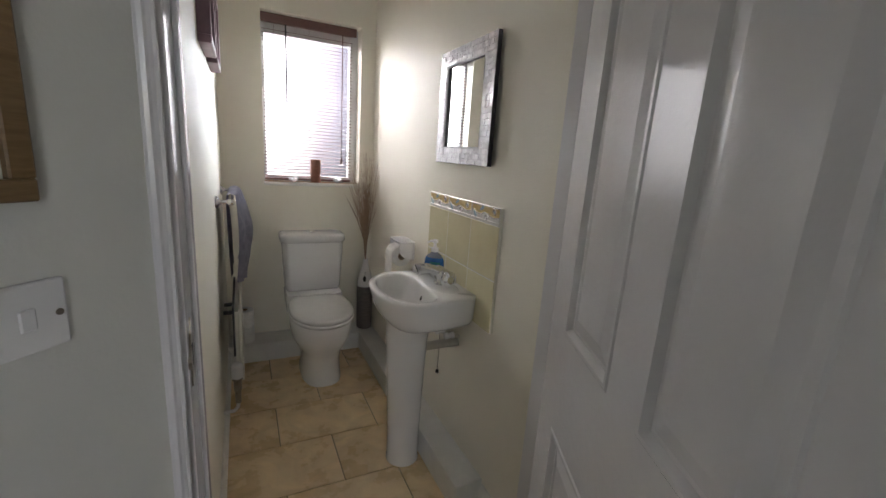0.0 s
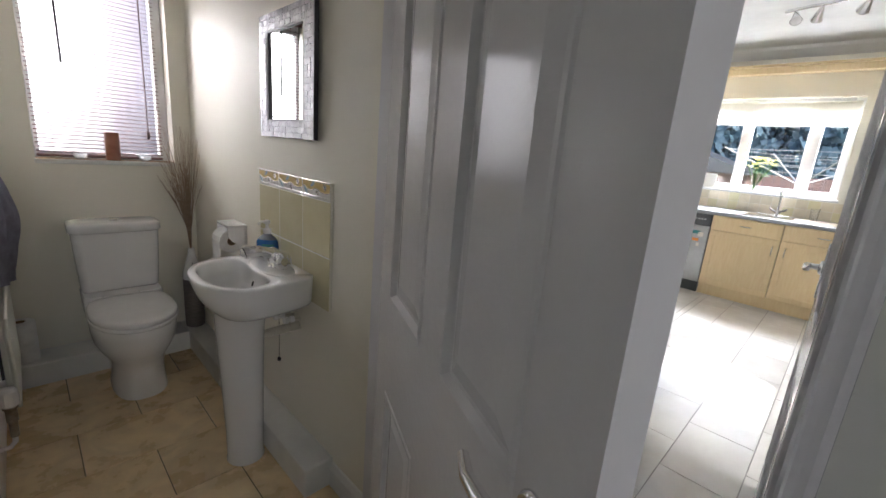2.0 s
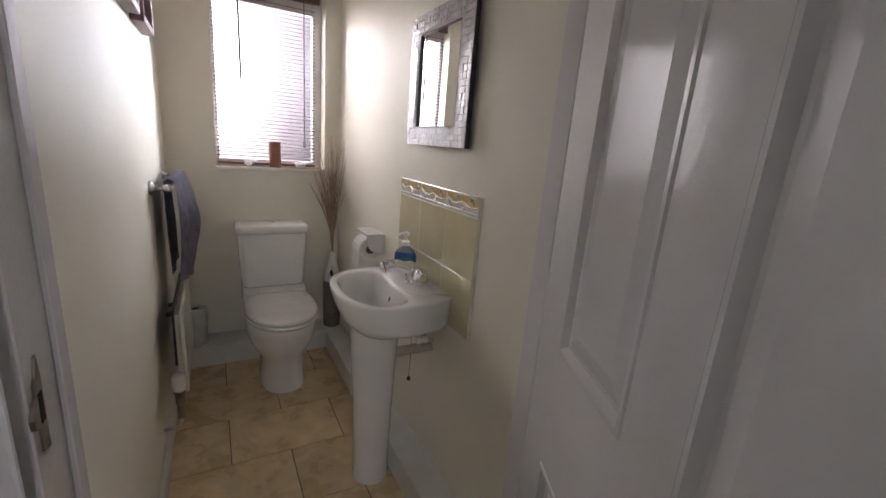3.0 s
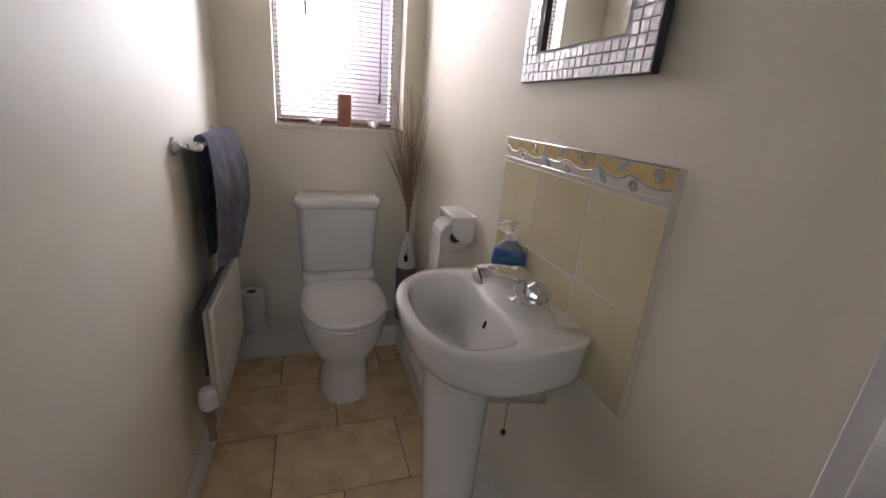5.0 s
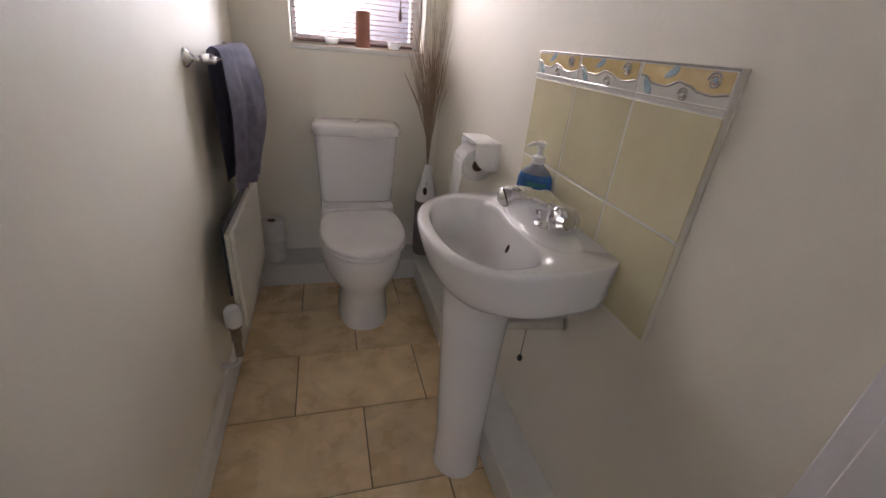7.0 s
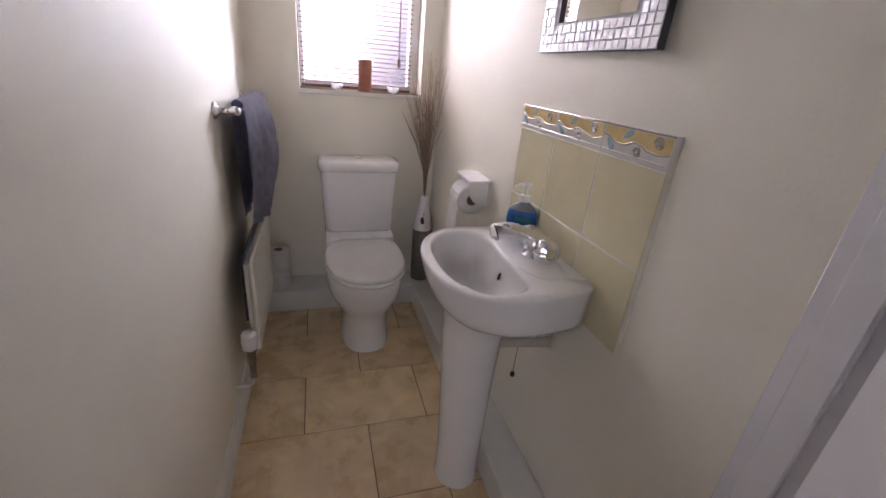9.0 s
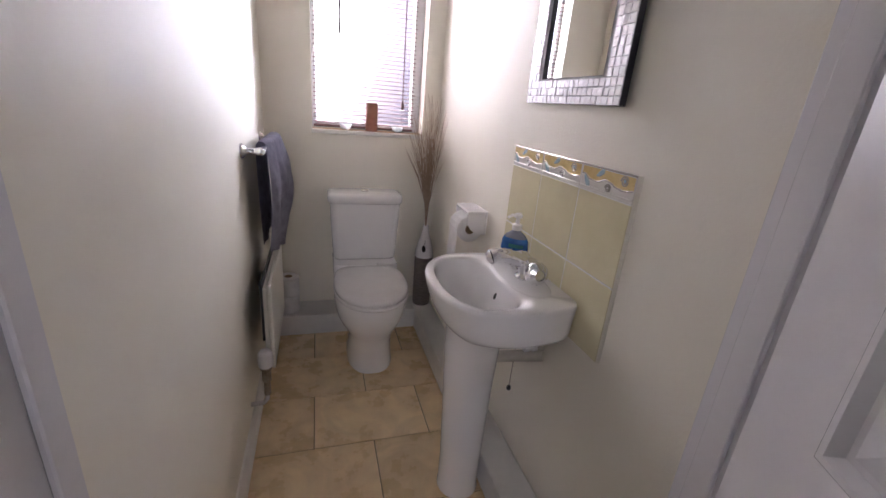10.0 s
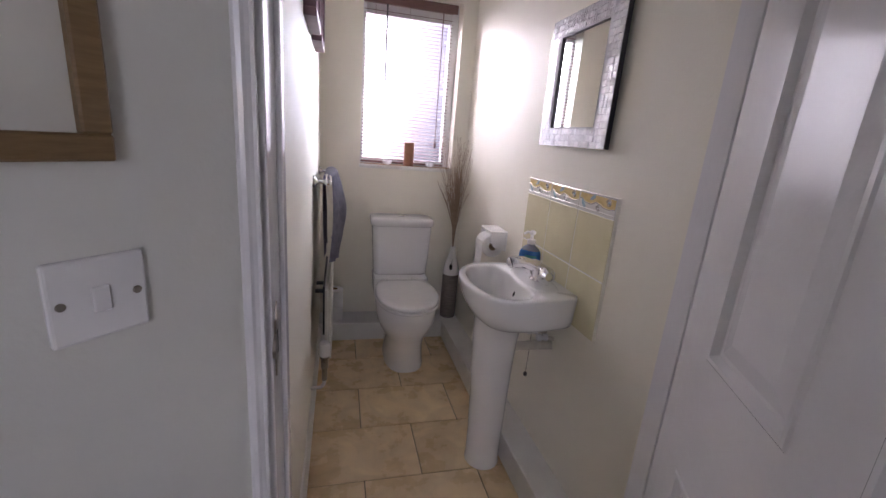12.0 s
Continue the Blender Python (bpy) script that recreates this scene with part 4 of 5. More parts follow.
tagged(part("dried_twigs", bm, "twig"), "bundle of thin dried brown twigs in the vase", "twigs", kind="stuff").matrix_basis = pose(0.850, 2.895, 0.610)

# ---------------------------------------------------------------- left wall: towel rail, towel, radiator, frames
rail = thing("towel_rail", (0.008, 2.555, 1.06), "chrome wall towel rail with round ends", "towel rail")
for s in (-1, 1):
    m = Matrix.Translation((0, s * 0.262, 0)) @ pose(0, 0, 0, 0, 90, 0)
    post = part("post", lathe(bmesh.new(), [(0.027, 0), (0.027, 0.004), (0.022, 0.010), (0.013, 0.016), (0.009, 0.024), (0.011, 0.034), (0.008, 0.044), (0.013, 0.054), (0.015, 0.064), (0.012, 0.074), (0.004, 0.08)], n=24, m=m), "chrome", rail, smooth=True)
part("bar", tube(bmesh.new(), [(0.064, -0.262, 0), (0.064, 0.262, 0)], 0.0075, 14), "chrome", rail, smooth=True)


def hanging_towel():
    """A towel folded in three over the bar: one swelling outer layer with soft folds, and a flatter one by the wall."""
    bm = bmesh.new()
    nu, rows = 36, []
    path = [(-0.018 - 0.008 * k / 10, -0.39 + 0.37 * k / 10) for k in range(0, 11)]
    path += [(0.026 * math.cos(a), 0.0 + 0.024 * math.sin(a)) for a in (2.7, 2.2, 1.8, 1.4, 1.0, 0.5)]
    path += [(0.026 + 0.008 * math.sin(math.pi * 0.5 * k / 14), -0.02 - 0.42 * k / 14) for k in range(1, 15)]
    for i, (x, z) in enumerate(path):
        row = []
        drop = min(1.0, max(0.0, -z) / 0.43)
        for j in range(nu + 1):
            v = 2 * j / nu - 1
            wave = 0.012 * math.sin(v * 5.5 + 1.6 * drop) + 0.009 * math.sin(v * 12 + 2 + 2.2 * drop) + 0.004 * math.sin(v * 27 - 4 * drop)
            roll = -0.030 * abs(v) ** 6 * (0.35 + 0.65 * drop) + 0.055 * math.sin(math.pi * min(1, drop * 0.9 + 0.1)) * ((1 + v) / 2) ** 0.8
            front = i > 13
            hem = 0.040 * ((1 - v) / 2) ** 2 + 0.070 * ((1 + v) / 2) ** 3
            wide = 0.205 - 0.012 * math.sin(drop * 2.6)
            if front:
                row.append((x + wave * min(1, drop * 2 + 0.1) + roll, v * wide * (1 - 0.22 * drop ** 3 * max(0.0, v)), z + hem * drop))
            else:
                row.append((x - 0.3 * wave * min(1, drop * 2), v * (wide - 0.012), z + 0.3 * hem * drop))
        rows.append(row)
    loft(bm, rows, False, False, closed=False)
    bmesh.ops.solidify(bm, geom=bm.faces[:], thickness=0.013)
    return bm


towel = tagged(part("hand_towel", hanging_towel(), "towel", smooth=True, flat_angle=80), "slate grey terry towel folded over the rail", "towel")
towel.matrix_basis = pose(0.074, 2.545, 1.068)

rad = thing("radiator", (0.022, 2.392, 0.266), "cream single panel radiator under the towel", "radiator")
part("front_panel", boxed(0.062, 0.074, -0.25, 0.25, 0, 0.348, bev=0.005), "radiator", rad)
fin = mesh_of(boxed(0.0582, 0.0618, 0, 0.003, 0.03, 0.335), "radiator")
for k in range(17):
    part("convector_fin", fin, None, rad).matrix_basis = pose(0, -0.238 + k * 0.029, 0)
part("rear_panel", boxed(0.044, 0.058, -0.243, 0.243, 0.02, 0.332, bev=0.003), "radiator", rad)
# charcoal strip stands in for the shade between panels and wall
part("back_rail", boxed(0.035, 0.0435, -0.245, 0.235, 0.12, 0.35), "charcoal", rad, "dark strip painting the shade behind the panels")
# brackets coloured charcoal too, to merge with that shade
for s in (-1, 1):
    part("bracket", boxed(-0.017, 0.0345, s * 0.06 + 0.13, s * 0.06 + 0.15, 0.20, 0.215), "charcoal", rad)
valve = part("valve", lathe(bmesh.new(), [(0.012, -0.09), (0.012, -0.03), (0.016, -0.028), (0.016, 0.02), (0.021, 0.022), (0.021, 0.03)], (0.046, -0.295, 0.012), 18), "steel", rad, smooth=True)
part("valve_head", lathe(bmesh.new(), [(0.021, 0.03), (0.026, 0.036), (0.027, 0.07), (0.025, 0.088), (0.018, 0.098), (0.006, 0.101)], (0.046, -0.295, 0.012), 16), "plastic", valve, "white thermostatic valve head", smooth=True, flat_angle=20)
part("valve_tail", tube(bmesh.new(), [(0.046, -0.295, 0.01), (0.05, -0.25, 0.03)], 0.011, 12), "steel", valve, smooth=True)
part("supply_pipe", tube(bmesh.new(), [(0.046, -0.295, -0.07), (0.044, -0.295, -0.10), (0.03, -0.295, -0.118), (-0.018, -0.295, -0.12)], 0.0085, 10), "plastic", valve, "white painted supply pipe", smooth=True)


def box_frame(at, w, h, label):
    ob = thing("picture_frame", at, label, "picture frame", group="mauve frames on the wall")
    rim = 0.025
    for b in ((-w / 2, w / 2, 0, rim), (-w / 2, w / 2, h - rim, h), (-w / 2, -w / 2 + rim, rim, h - rim), (w / 2 - rim, w / 2, rim, h - rim)):
        part("frame_side", boxed(0, 0.04, b[0], b[1], b[2], b[3], bev=0.002, seg=1), "mauve", ob)
    part("mount", boxed(0.004, 0.012, -w / 2 + rim, w / 2 - rim, rim, h - rim), "mount", ob)
    part("print", boxed(0.0122, 0.0132, -w / 5, w / 5, h * 0.3, h * 0.7), "print", ob)
    return ob


box_frame((0.008, 1.98, 1.62), 0.28, 0.28, "mauve box picture frame on the cream wall")
box_frame((0.008, 2.36, 1.62), 0.28, 0.28, "mauve box picture frame on the cream wall")

# ---------------------------------------------------------------- window things
vb = thing("venetian_blind", (0.513, 3.075, 1.10), "plum brown slatted blind, lowered with slats open", "blind")
part("headrail", boxed(-0.266, 0.266, -0.02, 0.02, 0.915, 0.955, bev=0.002, seg=1), "blind", vb)
part("valance", boxed(-0.285, 0.285, -0.032, -0.023, 0.908, 0.957, bev=0.002, seg=1), "blind", vb)
bm = bmesh.new()
loft(bm, [[(x, -0.0125 + 0.025 * k / 4, 0.0022 * math.sin(math.pi * k / 4) + o) for k in range(5)] + [(x, 0.0125 - 0.025 * k / 4, 0.0022 * math.sin(math.pi * k / 4) - 0.0009 + o) for k in range(5)] for x, o in ((-0.264, 0), (0.264, 0))])
slat_me = mesh_of(bm, "blind")
for k in range(42):
    s = part("slat", slat_me, None, vb)
    s.matrix_basis = pose(0, 0, 0.035 + 0.0205 * k, 9, 0, 0)
part("bottom_rail", boxed(-0.265, 0.265, -0.013, 0.013, 0.008, 0.02, bev=0.003, seg=1), "blind", vb)
for x in (-0.2, 0.0, 0.2):
    part("ladder_cord", tube(bmesh.new(), [(x, -0.0135, 0.02), (x, -0.0135, 0.915)], 0.0008, 5), "blind", vb)
part("tilt_wand", tube(bmesh.new(), [(-0.135, -0.022, 0.93), (-0.133, -0.026, 0.46)], 0.005, 8), "charcoal", vb, "dark tilt wand", smooth=True)
part("pull_cord", tube(bmesh.new(), [(0.2, -0.02, 0.93), (0.2, -0.024, 0.16)], 0.003, 6), "blind", vb)
part("cord_end", lathe(bmesh.new(), [(0.003, 0), (0.008, 0.006), (0.008, 0.03), (0.003, 0.05)], (0.2, -0.024, 0.12), 12), "blind", vb, smooth=True)

can = tagged(part("pillar_candle", lathe(bmesh.new(), [(0.031, 0), (0.0325, 0.002), (0.0322, 0.05), (0.0328, 0.1), (0.032, 0.138), (0.030, 0.143), (0.022, 0.140), (0.006, 0.138)], n=28), "candle", smooth=True), "terracotta pillar candle on the window sill", "candle")
can.matrix_basis = pose(0.545, 3.03, 1.102)
for x in (0.41, 0.685):
    bm = lathe(bmesh.new(), [(0.016, 0), (0.02, 0.003), (0.028, 0.014), (0.033, 0.03), (0.030, 0.03), (0.025, 0.014), (0.014, 0.008)], n=20)
    g = tagged(part("tealight_holder", bm, "pressed", smooth=True), "small clear glass tealight holder on the sill", "candle holder", group="tealight holders")
    g.matrix_basis = pose(x, 3.03, 1.102)

# ---------------------------------------------------------------- hall: switch, socket, picture


def wall_matrix(x, z, out=0.0):
    """A place on the angled wall at x, height z; local x runs along the wall, y points out of it."""
    o = Vector((x, 0.9094 + 1.1 * x, z)) + dn * out
    return Matrix(((d.x, dn.x, 0, o.x), (d.y, dn.y, 0, o.y), (0, 0, 1, o.z), (0, 0, 0, 1)))


def switch_plate(name, m, label, rocker=True):
    ob = thing(name, (0, 0, 0), label, "switch")
    ob.matrix_basis = m
    part("plate", boxed(-0.0395, 0.0395, 0, 0.009, -0.0395, 0.0395, bev=0.003), "plastic", ob)
    part("rocker", boxed(-0.0075, 0.0075, 0.0088, 0.0130, -0.0125, 0.0125, bev=0.0015, seg=1), "plastic", ob)
    for s in (-1, 1):
        part("screw", lathe(bmesh.new(), [(0.004, 0.0), (0.004, 0.0012), (0.003, 0.0016)], n=12, m=Matrix.Translation((s * 0.0302, 0.0088, 0)) @ pose(0, 0, 0, -90)), "steel", ob, "dull metal screw")
    return ob


switch_plate("light_switch", wall_matrix(-0.099, 1.121), "white square light switch on the hall wall")
switch_plate("light_switch", pose(1.115, 1.0, 1.135, 0, 0, 180), "white square switch plate on the hall wall")
pic = thing("picture_frame", (0, 0, 0), "large oak picture frame with a cream mount", "picture frame")
pic.matrix_basis = wall_matrix(-0.084, 1.247)
w, h, rim = 0.40, 0.52, 0.023
for b in ((-w, 0, 0, rim), (-w, 0, h - rim, h), (-w, -w + rim, rim, h - rim), (-rim, 0, rim, h - rim)):
    part("frame_side", boxed(b[0], b[1], 0, 0.02, b[2], b[3], bev=0.002, seg=1), "oak", pic)
part("mount", boxed(-w + rim, -rim, 0.004, 0.010, rim, h - rim), "mount", pic)
part("print", boxed(-w + 0.090, -0.088, 0.0102, 0.011, 0.105, h - 0.105), "print", pic, "dark printed picture")

# ---------------------------------------------------------------- kitchen
FX = 5.30        # plane of the cabinet fronts


def bow_handle(parent, y, z, upright=True, label="brushed metal bow handle"):
    a = 0.05
    if upright:
        pts = [(FX - 0.018, y, z - a), (FX - 0.04, y, z - a * 0.7), (FX - 0.044, y, z), (FX - 0.04, y, z + a * 0.7), (FX - 0.018, y, z + a)]
    else:
        pts = [(FX - 0.018, y - a, z), (FX - 0.04, y - a * 0.7, z), (FX - 0.044, y, z), (FX - 0.04, y + a * 0.7, z), (FX - 0.018, y + a, z)]
    part("handle", tube(bmesh.new(), pts, 0.006, 8), "chrome", parent, label, smooth=True)


def shaker(name, y0, y1, z0, z1, parent):
    """A framed front: a recessed panel with rails and stiles of its own."""
    front = part(name, boxed(FX - 0.014, FX, y0, y1, z0, z1, bev=0.002, seg=1), "maple", parent)
    if z1 - z0 > 0.3:
        r = 0.055
        for n, b in (("rail", (y0, y1, z0, z0 + r)), ("rail", (y0, y1, z1 - r, z1)), ("stile", (y0, y0 + r, z0 + r, z1 - r)), ("stile", (y1 - r, y1, z0 + r, z1 - r))):
            part(n, boxed(FX - 0.02, FX - 0.0141, b[0] + 0.0005, b[1] - 0.0005, b[2], b[3], bev=0.002, seg=1), "maple", front)
    else:
        part("facing", boxed(FX - 0.02, FX - 0.0141, y0, y1, z0, z1, bev=0.003, seg=1), "maple", front)
    return front


def base_unit(y0, y1, hinge):
    ob = thing("base_cabinet", (0, 0, 0), "pale maple base cabinet with drawer over door", "cabinet", group="kitchen base cabinets")
    part("carcass", boxed(FX + 0.002, 5.88, y0 + 0.002, y1 - 0.002, 0.12, 0.865), "maple", ob)
    dr = shaker("drawer_front", y0 + 0.003, y1 - 0.003, 0.715, 0.86, ob)
    bow_handle(dr, (y0 + y1) / 2, 0.79, False)
    do = shaker("door", y0 + 0.003, y1 - 0.003, 0.125, 0.708, ob)
    bow_handle(do, y0 + 0.05 if hinge else y1 - 0.05, 0.60)
    part("plinth", boxed(FX + 0.03, FX + 0.045, y0, y1, 0, 0.119), "maple", ob)
    return ob


base_unit(1.80, 2.40, True)
base_unit(2.40, 3.0, False)
base_unit(0.585, 1.185, True)
base_unit(-0.015, 0.585, False)
base_unit(-0.615, -0.015, True)

dw = thing("dishwasher", (0, 0, 0), "silver dishwasher with dark control panel and magnets", "dishwasher")
part("body", boxed(FX + 0.002, 5.88, 1.19, 1.795, 0.02, 0.862), "charcoal", dw)
part("door_panel", boxed(FX - 0.02, FX + 0.001, 1.192, 1.793, 0.122, 0.735, bev=0.004), "silver", dw)
cp = part("control_panel", boxed(FX - 0.026, FX + 0.001, 1.192, 1.793, 0.738, 0.86, bev=0.004), "charcoal", dw, "dark grey control panel")
part("handle_recess", boxed(FX - 0.027, FX - 0.0262, 1.40, 1.57, 0.75, 0.79), "black", cp)
part("badge_strip", boxed(FX - 0.0275, FX - 0.0262, 1.62, 1.74, 0.80, 0.815), "silver", cp)
for k in range(4):
    part("button", boxed(FX - 0.029, FX - 0.0262, 1.24 + k * 0.028, 1.256 + k * 0.028, 0.80, 0.816, bev=0.001, seg=1), "silver", cp)
part("kickplate", boxed(FX + 0.02, FX + 0.03, 1.192, 1.793, 0.004, 0.119), "charcoal", dw)
rnd = random.Random(3)
for yy, zz, w, h, m in ((1.70, 0.66, 0.06, 0.07, "print"), (1.66, 0.58, 0.05, 0.05, "charcoal"), (1.72, 0.55, 0.035, 0.05, "mount"), (1.68, 0.48, 0.04, 0.06, "black"), (1.63, 0.67, 0.05, 0.04, "mount"),
                        (1.52, 0.63, 0.035, 0.04, "charcoal"), (1.50, 0.61, 0.03, 0.03, "print"), (1.31, 0.66, 0.09, 0.035, "teal"), (1.26, 0.64, 0.05, 0.05, "mount"), (1.30, 0.58, 0.06, 0.03, "orange"), (1.27, 0.53, 0.03, 0.04, "mount")):
    mg = tagged(part("fridge_magnet", boxed(FX - 0.026, FX - 0.0202, yy - w / 2, yy + w / 2, zz - h / 2, zz + h / 2, bev=0.002, seg=1), m), "small coloured magnet on the dishwasher door", "magnet", group="magnets")

wt = thing("worktop", (0, 0, 0), "grey speckled laminate worktop along the window wall", "worktop")
part("top", boxed(FX - 0.03, 5.898, -0.62, 2.998, 0.867, 0.905, bev=0.008), "worktop", wt)
sink = thing("kitchen_sink", (5.58, 0.55, 0.905), "stainless steel inset sink with drainer", "sink")
bm = bmesh.new()
loft(bm, [rounded(0, 0.0, 0.46, 0.92, 0.0, 0.03), rounded(0, 0.0, 0.46, 0.92, 0.006, 0.03), rounded(0, 0.0, 0.44, 0.90, 0.007, 0.03), rounded(0, 0.0, 0.43, 0.89, 0.004, 0.03)])
part("drainer", bm, "steel", sink)
part("sink_bowl", loft(bmesh.new(), [rounded(-0.01, 0.2, 0.36, 0.40, 0.0075, 0.05), rounded(-0.01, 0.2, 0.34, 0.38, 0.0085, 0.05), rounded(-0.01, 0.2, 0.33, 0.37, 0.0055, 0.05)]), "chrome", sink)
kt = thing("kitchen_tap", (5.78, 0.72, 0.905), "chrome swan-neck kitchen mixer tap", "tap")
part("base", lathe(bmesh.new(), [(0.026, 0.006), (0.026, 0.014), (0.018, 0.03), (0.018, 0.06), (0.012, 0.07)], n=18), "chrome", kt, smooth=True)
part("spout", tube(bmesh.new(), [(0, 0, 0.06), (0, 0, 0.2), (-0.02, 0, 0.25), (-0.07, 0, 0.275), (-0.12, 0, 0.26), (-0.145, 0, 0.215)], 0.011, 12), "chrome", kt, smooth=True)
for s in (-1, 1):
    part("tap_handle", tube(bmesh.new(), [(0, s * 0.015, 0.045), (0, s * 0.05, 0.06), (-0.005, s * 0.075, 0.085)], 0.011, 10), "chrome", kt, smooth=True)

# tiles between worktop and window
st = thing("splash_tiles", (5.9, 0, 0), "cream and tan square wall tiles above the worktop", "tiles", kind="structure")
part("grout_bed", boxed(-0.004, -0.0005, -0.6, 2.0, 0.907, 1.095), "wgrout", st)
me_a = mesh_of(boxed(-0.009, -0.004, 0.001, 0.098, 0.001, 0.092, bev=0.001, seg=1), "ktileA")
me_b = mesh_of(boxed(-0.009, -0.004, 0.001, 0.098, 0.001, 0.092, bev=0.001, seg=1), "splash")
rnd = random.Random(8)
for i in range(26):
    for j in range(2):
        t = part("tile", me_b if rnd.random() < 0.25 else me_a, None, st)
        t.matrix_basis = pose(0, -0.6 + i * 0.1, 0.909 + j * 0.094)

cab = thing("wall_cabinet", (0, 0, 0), "pale maple wall cabinet beside the window", "cabinet")
part("carcass", boxed(5.62, 5.898, 2.03, 2.98, 1.36, 2.34), "maple", cab)
for y0 in (2.032, 2.508):
    dd = part("door", boxed(5.60, 5.619, y0, y0 + 0.47, 1.362, 2.338, bev=0.003, seg=1), "maple", cab)
    part("panel", boxed(5.597, 5.5998, y0 + 0.055, y0 + 0.415, 1.42, 2.28, bev=0.002, seg=1), "maple", dd)
    part("handle", tube(bmesh.new(), [(5.60, y0 + 0.04, 1.42), (5.572, y0 + 0.04, 1.44), (5.572, y0 + 0.04, 1.50), (5.60, y0 + 0.04, 1.52)], 0.006, 8), "chrome", dd, smooth=True)
pel = thing("pelmet", (0, 0, 0), "pale maple pelmet running above the window", "pelmet")
part("board", boxed(5.57, 5.60, -0.7, 2.98, 2.30, 2.36, bev=0.004), "maple", pel)
part("cornice", boxed(5.55, 5.60, -0.7, 2.98, 2.361, 2.385, bev=0.006), "maple", pel)
part("top", boxed(5.60, 5.898, -0.7, 2.98, 2.341, 2.36), "maple", pel)
tray = tagged(part("black_tray", boxed(5.62, 5.86, 2.06, 2.5, 2.361, 2.44, bev=0.01), "black"), "black tray lying on top of the wall cabinet", "tray")

rb = thing("roller_blind", (5.95, 1.05, 2.06), "cream roller blind pulled down a little", "blind")
part("roller", tube(bmesh.new(), [(0, -0.73, 0), (0, 0.73, 0)], 0.02, 14), "roller", rb, smooth=True)
part("fabric", boxed(-0.021, -0.019, -0.72, 0.72, -0.205, 0.0), "roller", rb)
part("bottom_bar", boxed(-0.026, -0.014, -0.72, 0.72, -0.225, -0.205, bev=0.003, seg=1), "roller", rb)

# on the worktop
fb = thing("fruit_bowl", (5.52, 1.93, 0.905), "dark wire bowl holding fruit", "bowl")
bm = bmesh.new()
for k in range(14):
    a = k * 2 * math.pi / 14
    tube(bm, [(0.05 * math.cos(a), 0.05 * math.sin(a), 0.006), (0.11 * math.cos(a), 0.11 * math.sin(a), 0.04), (0.14 * math.cos(a), 0.14 * math.sin(a), 0.10)], 0.003, 6)
for r, z in ((0.05, 0.006), (0.115, 0.045), (0.14, 0.10)):
    tube(bm, [(r * math.cos(2 * math.pi * k / 24), r * math.sin(2 * math.pi * k / 24), z) for k in range(25)], 0.0035, 6)
part("wire_basket", bm, "black", fb)


def orange(at, r):
    ob = tagged(part("orange", lathe(bmesh.new(), [(r * math.sin(math.pi * k / 10) + 0.0005, r - r * math.cos(math.pi * k / 10)) for k in range(11)], n=16), "orange", smooth=True), "round orange in the wire bowl", "orange", group="oranges in the bowl")
    ob.matrix_basis = pose(*at)


for x, y, z in ((-0.05, -0.04, 0.03), (-0.05, 0.05, 0.03), (0.045, 0.0, 0.03), (-0.07, 0.0, 0.085), (0.0, 0.07, 0.085), (0.0, -0.07, 0.085), (-0.02, 0.0, 0.13), (0.06, 0.03, 0.09)):
    orange((5.52 + x, 1.93 + y, 0.905 + z), 0.042)
bn = tagged(part("banana", tube(bmesh.new(), [(-0.03, -0.09, 0.20), (-0.045, -0.04, 0.225), (-0.045, 0.02, 0.235), (-0.03, 0.07, 0.225)], 0.017, 8, 0.012), "banana", smooth=True), "yellow banana on top of the fruit", "banana")
bn.matrix_basis = pose(5.52, 1.93, 0.905)
toaster = thing("toaster", (5.6, 2.22, 0.905), "brushed steel two slice toaster", "toaster")
part("shell", boxed(-0.08, 0.08, -0.13, 0.13, 0.01, 0.19, bev=0.03, seg=3), "silver", toaster, smooth=True)
for s in (-0.03, 0.03):
    part("slot", boxed(s - 0.012, s + 0.012, -0.09, 0.09, 0.188, 0.192), "black", toaster)
part("foot", boxed(-0.075, 0.075, -0.12, 0.12, 0, 0.012), "black", toaster)
kettle = thing("kettle", (5.62, 1.72, 0.905), "white plastic jug kettle", "kettle")
part("jug", lathe(bmesh.new(), [(0.075, 0.02), (0.08, 0.05), (0.07, 0.15), (0.058, 0.21), (0.03, 0.225)], n=22), "plastic", kettle, smooth=True)
part("base", lathe(bmesh.new(), [(0.08, 0), (0.08, 0.018), (0.07, 0.02)], n=22), "black", kettle)
part("handle", tube(bmesh.new(), [(-0.055, -0.03, 0.2), (-0.1, -0.06, 0.2), (-0.115, -0.065, 0.12), (-0.075, -0.035, 0.07)], 0.011, 10), "plastic", kettle, smooth=True)
for x, y, h, m, lab in ((5.75, 1.60, 0.2, "charcoal", "dark washing-up bottle by the window"), (5.68, 1.53, 0.17, "black", "black bottle by the window"), (5.80, 1.50, 0.22, "mount", "cream bottle by the window")):
    ob = thing("bottle", (x, y, 0.905), lab, "bottle")
    part("body", lathe(bmesh.new(), [(0.028, 0), (0.032, 0.004), (0.032, h * 0.6), (0.014, h * 0.78), (0.012, h * 0.85)], n=18), m, ob, smooth=True)
    part("cap", lathe(bmesh.new(), [(0.014, h * 0.85), (0.014, h * 0.98), (0.01, h)], n=14), "plastic", ob, smooth=True)
bk = tagged(part("greeting_card", boxed(-0.002, 0.002, -0.09, 0.09, 0, 0.16), "mount"), "printed card standing on the sill", "card")
bk.matrix_basis = pose(5.91, 1.45, 1.127, 0, -6, 0)
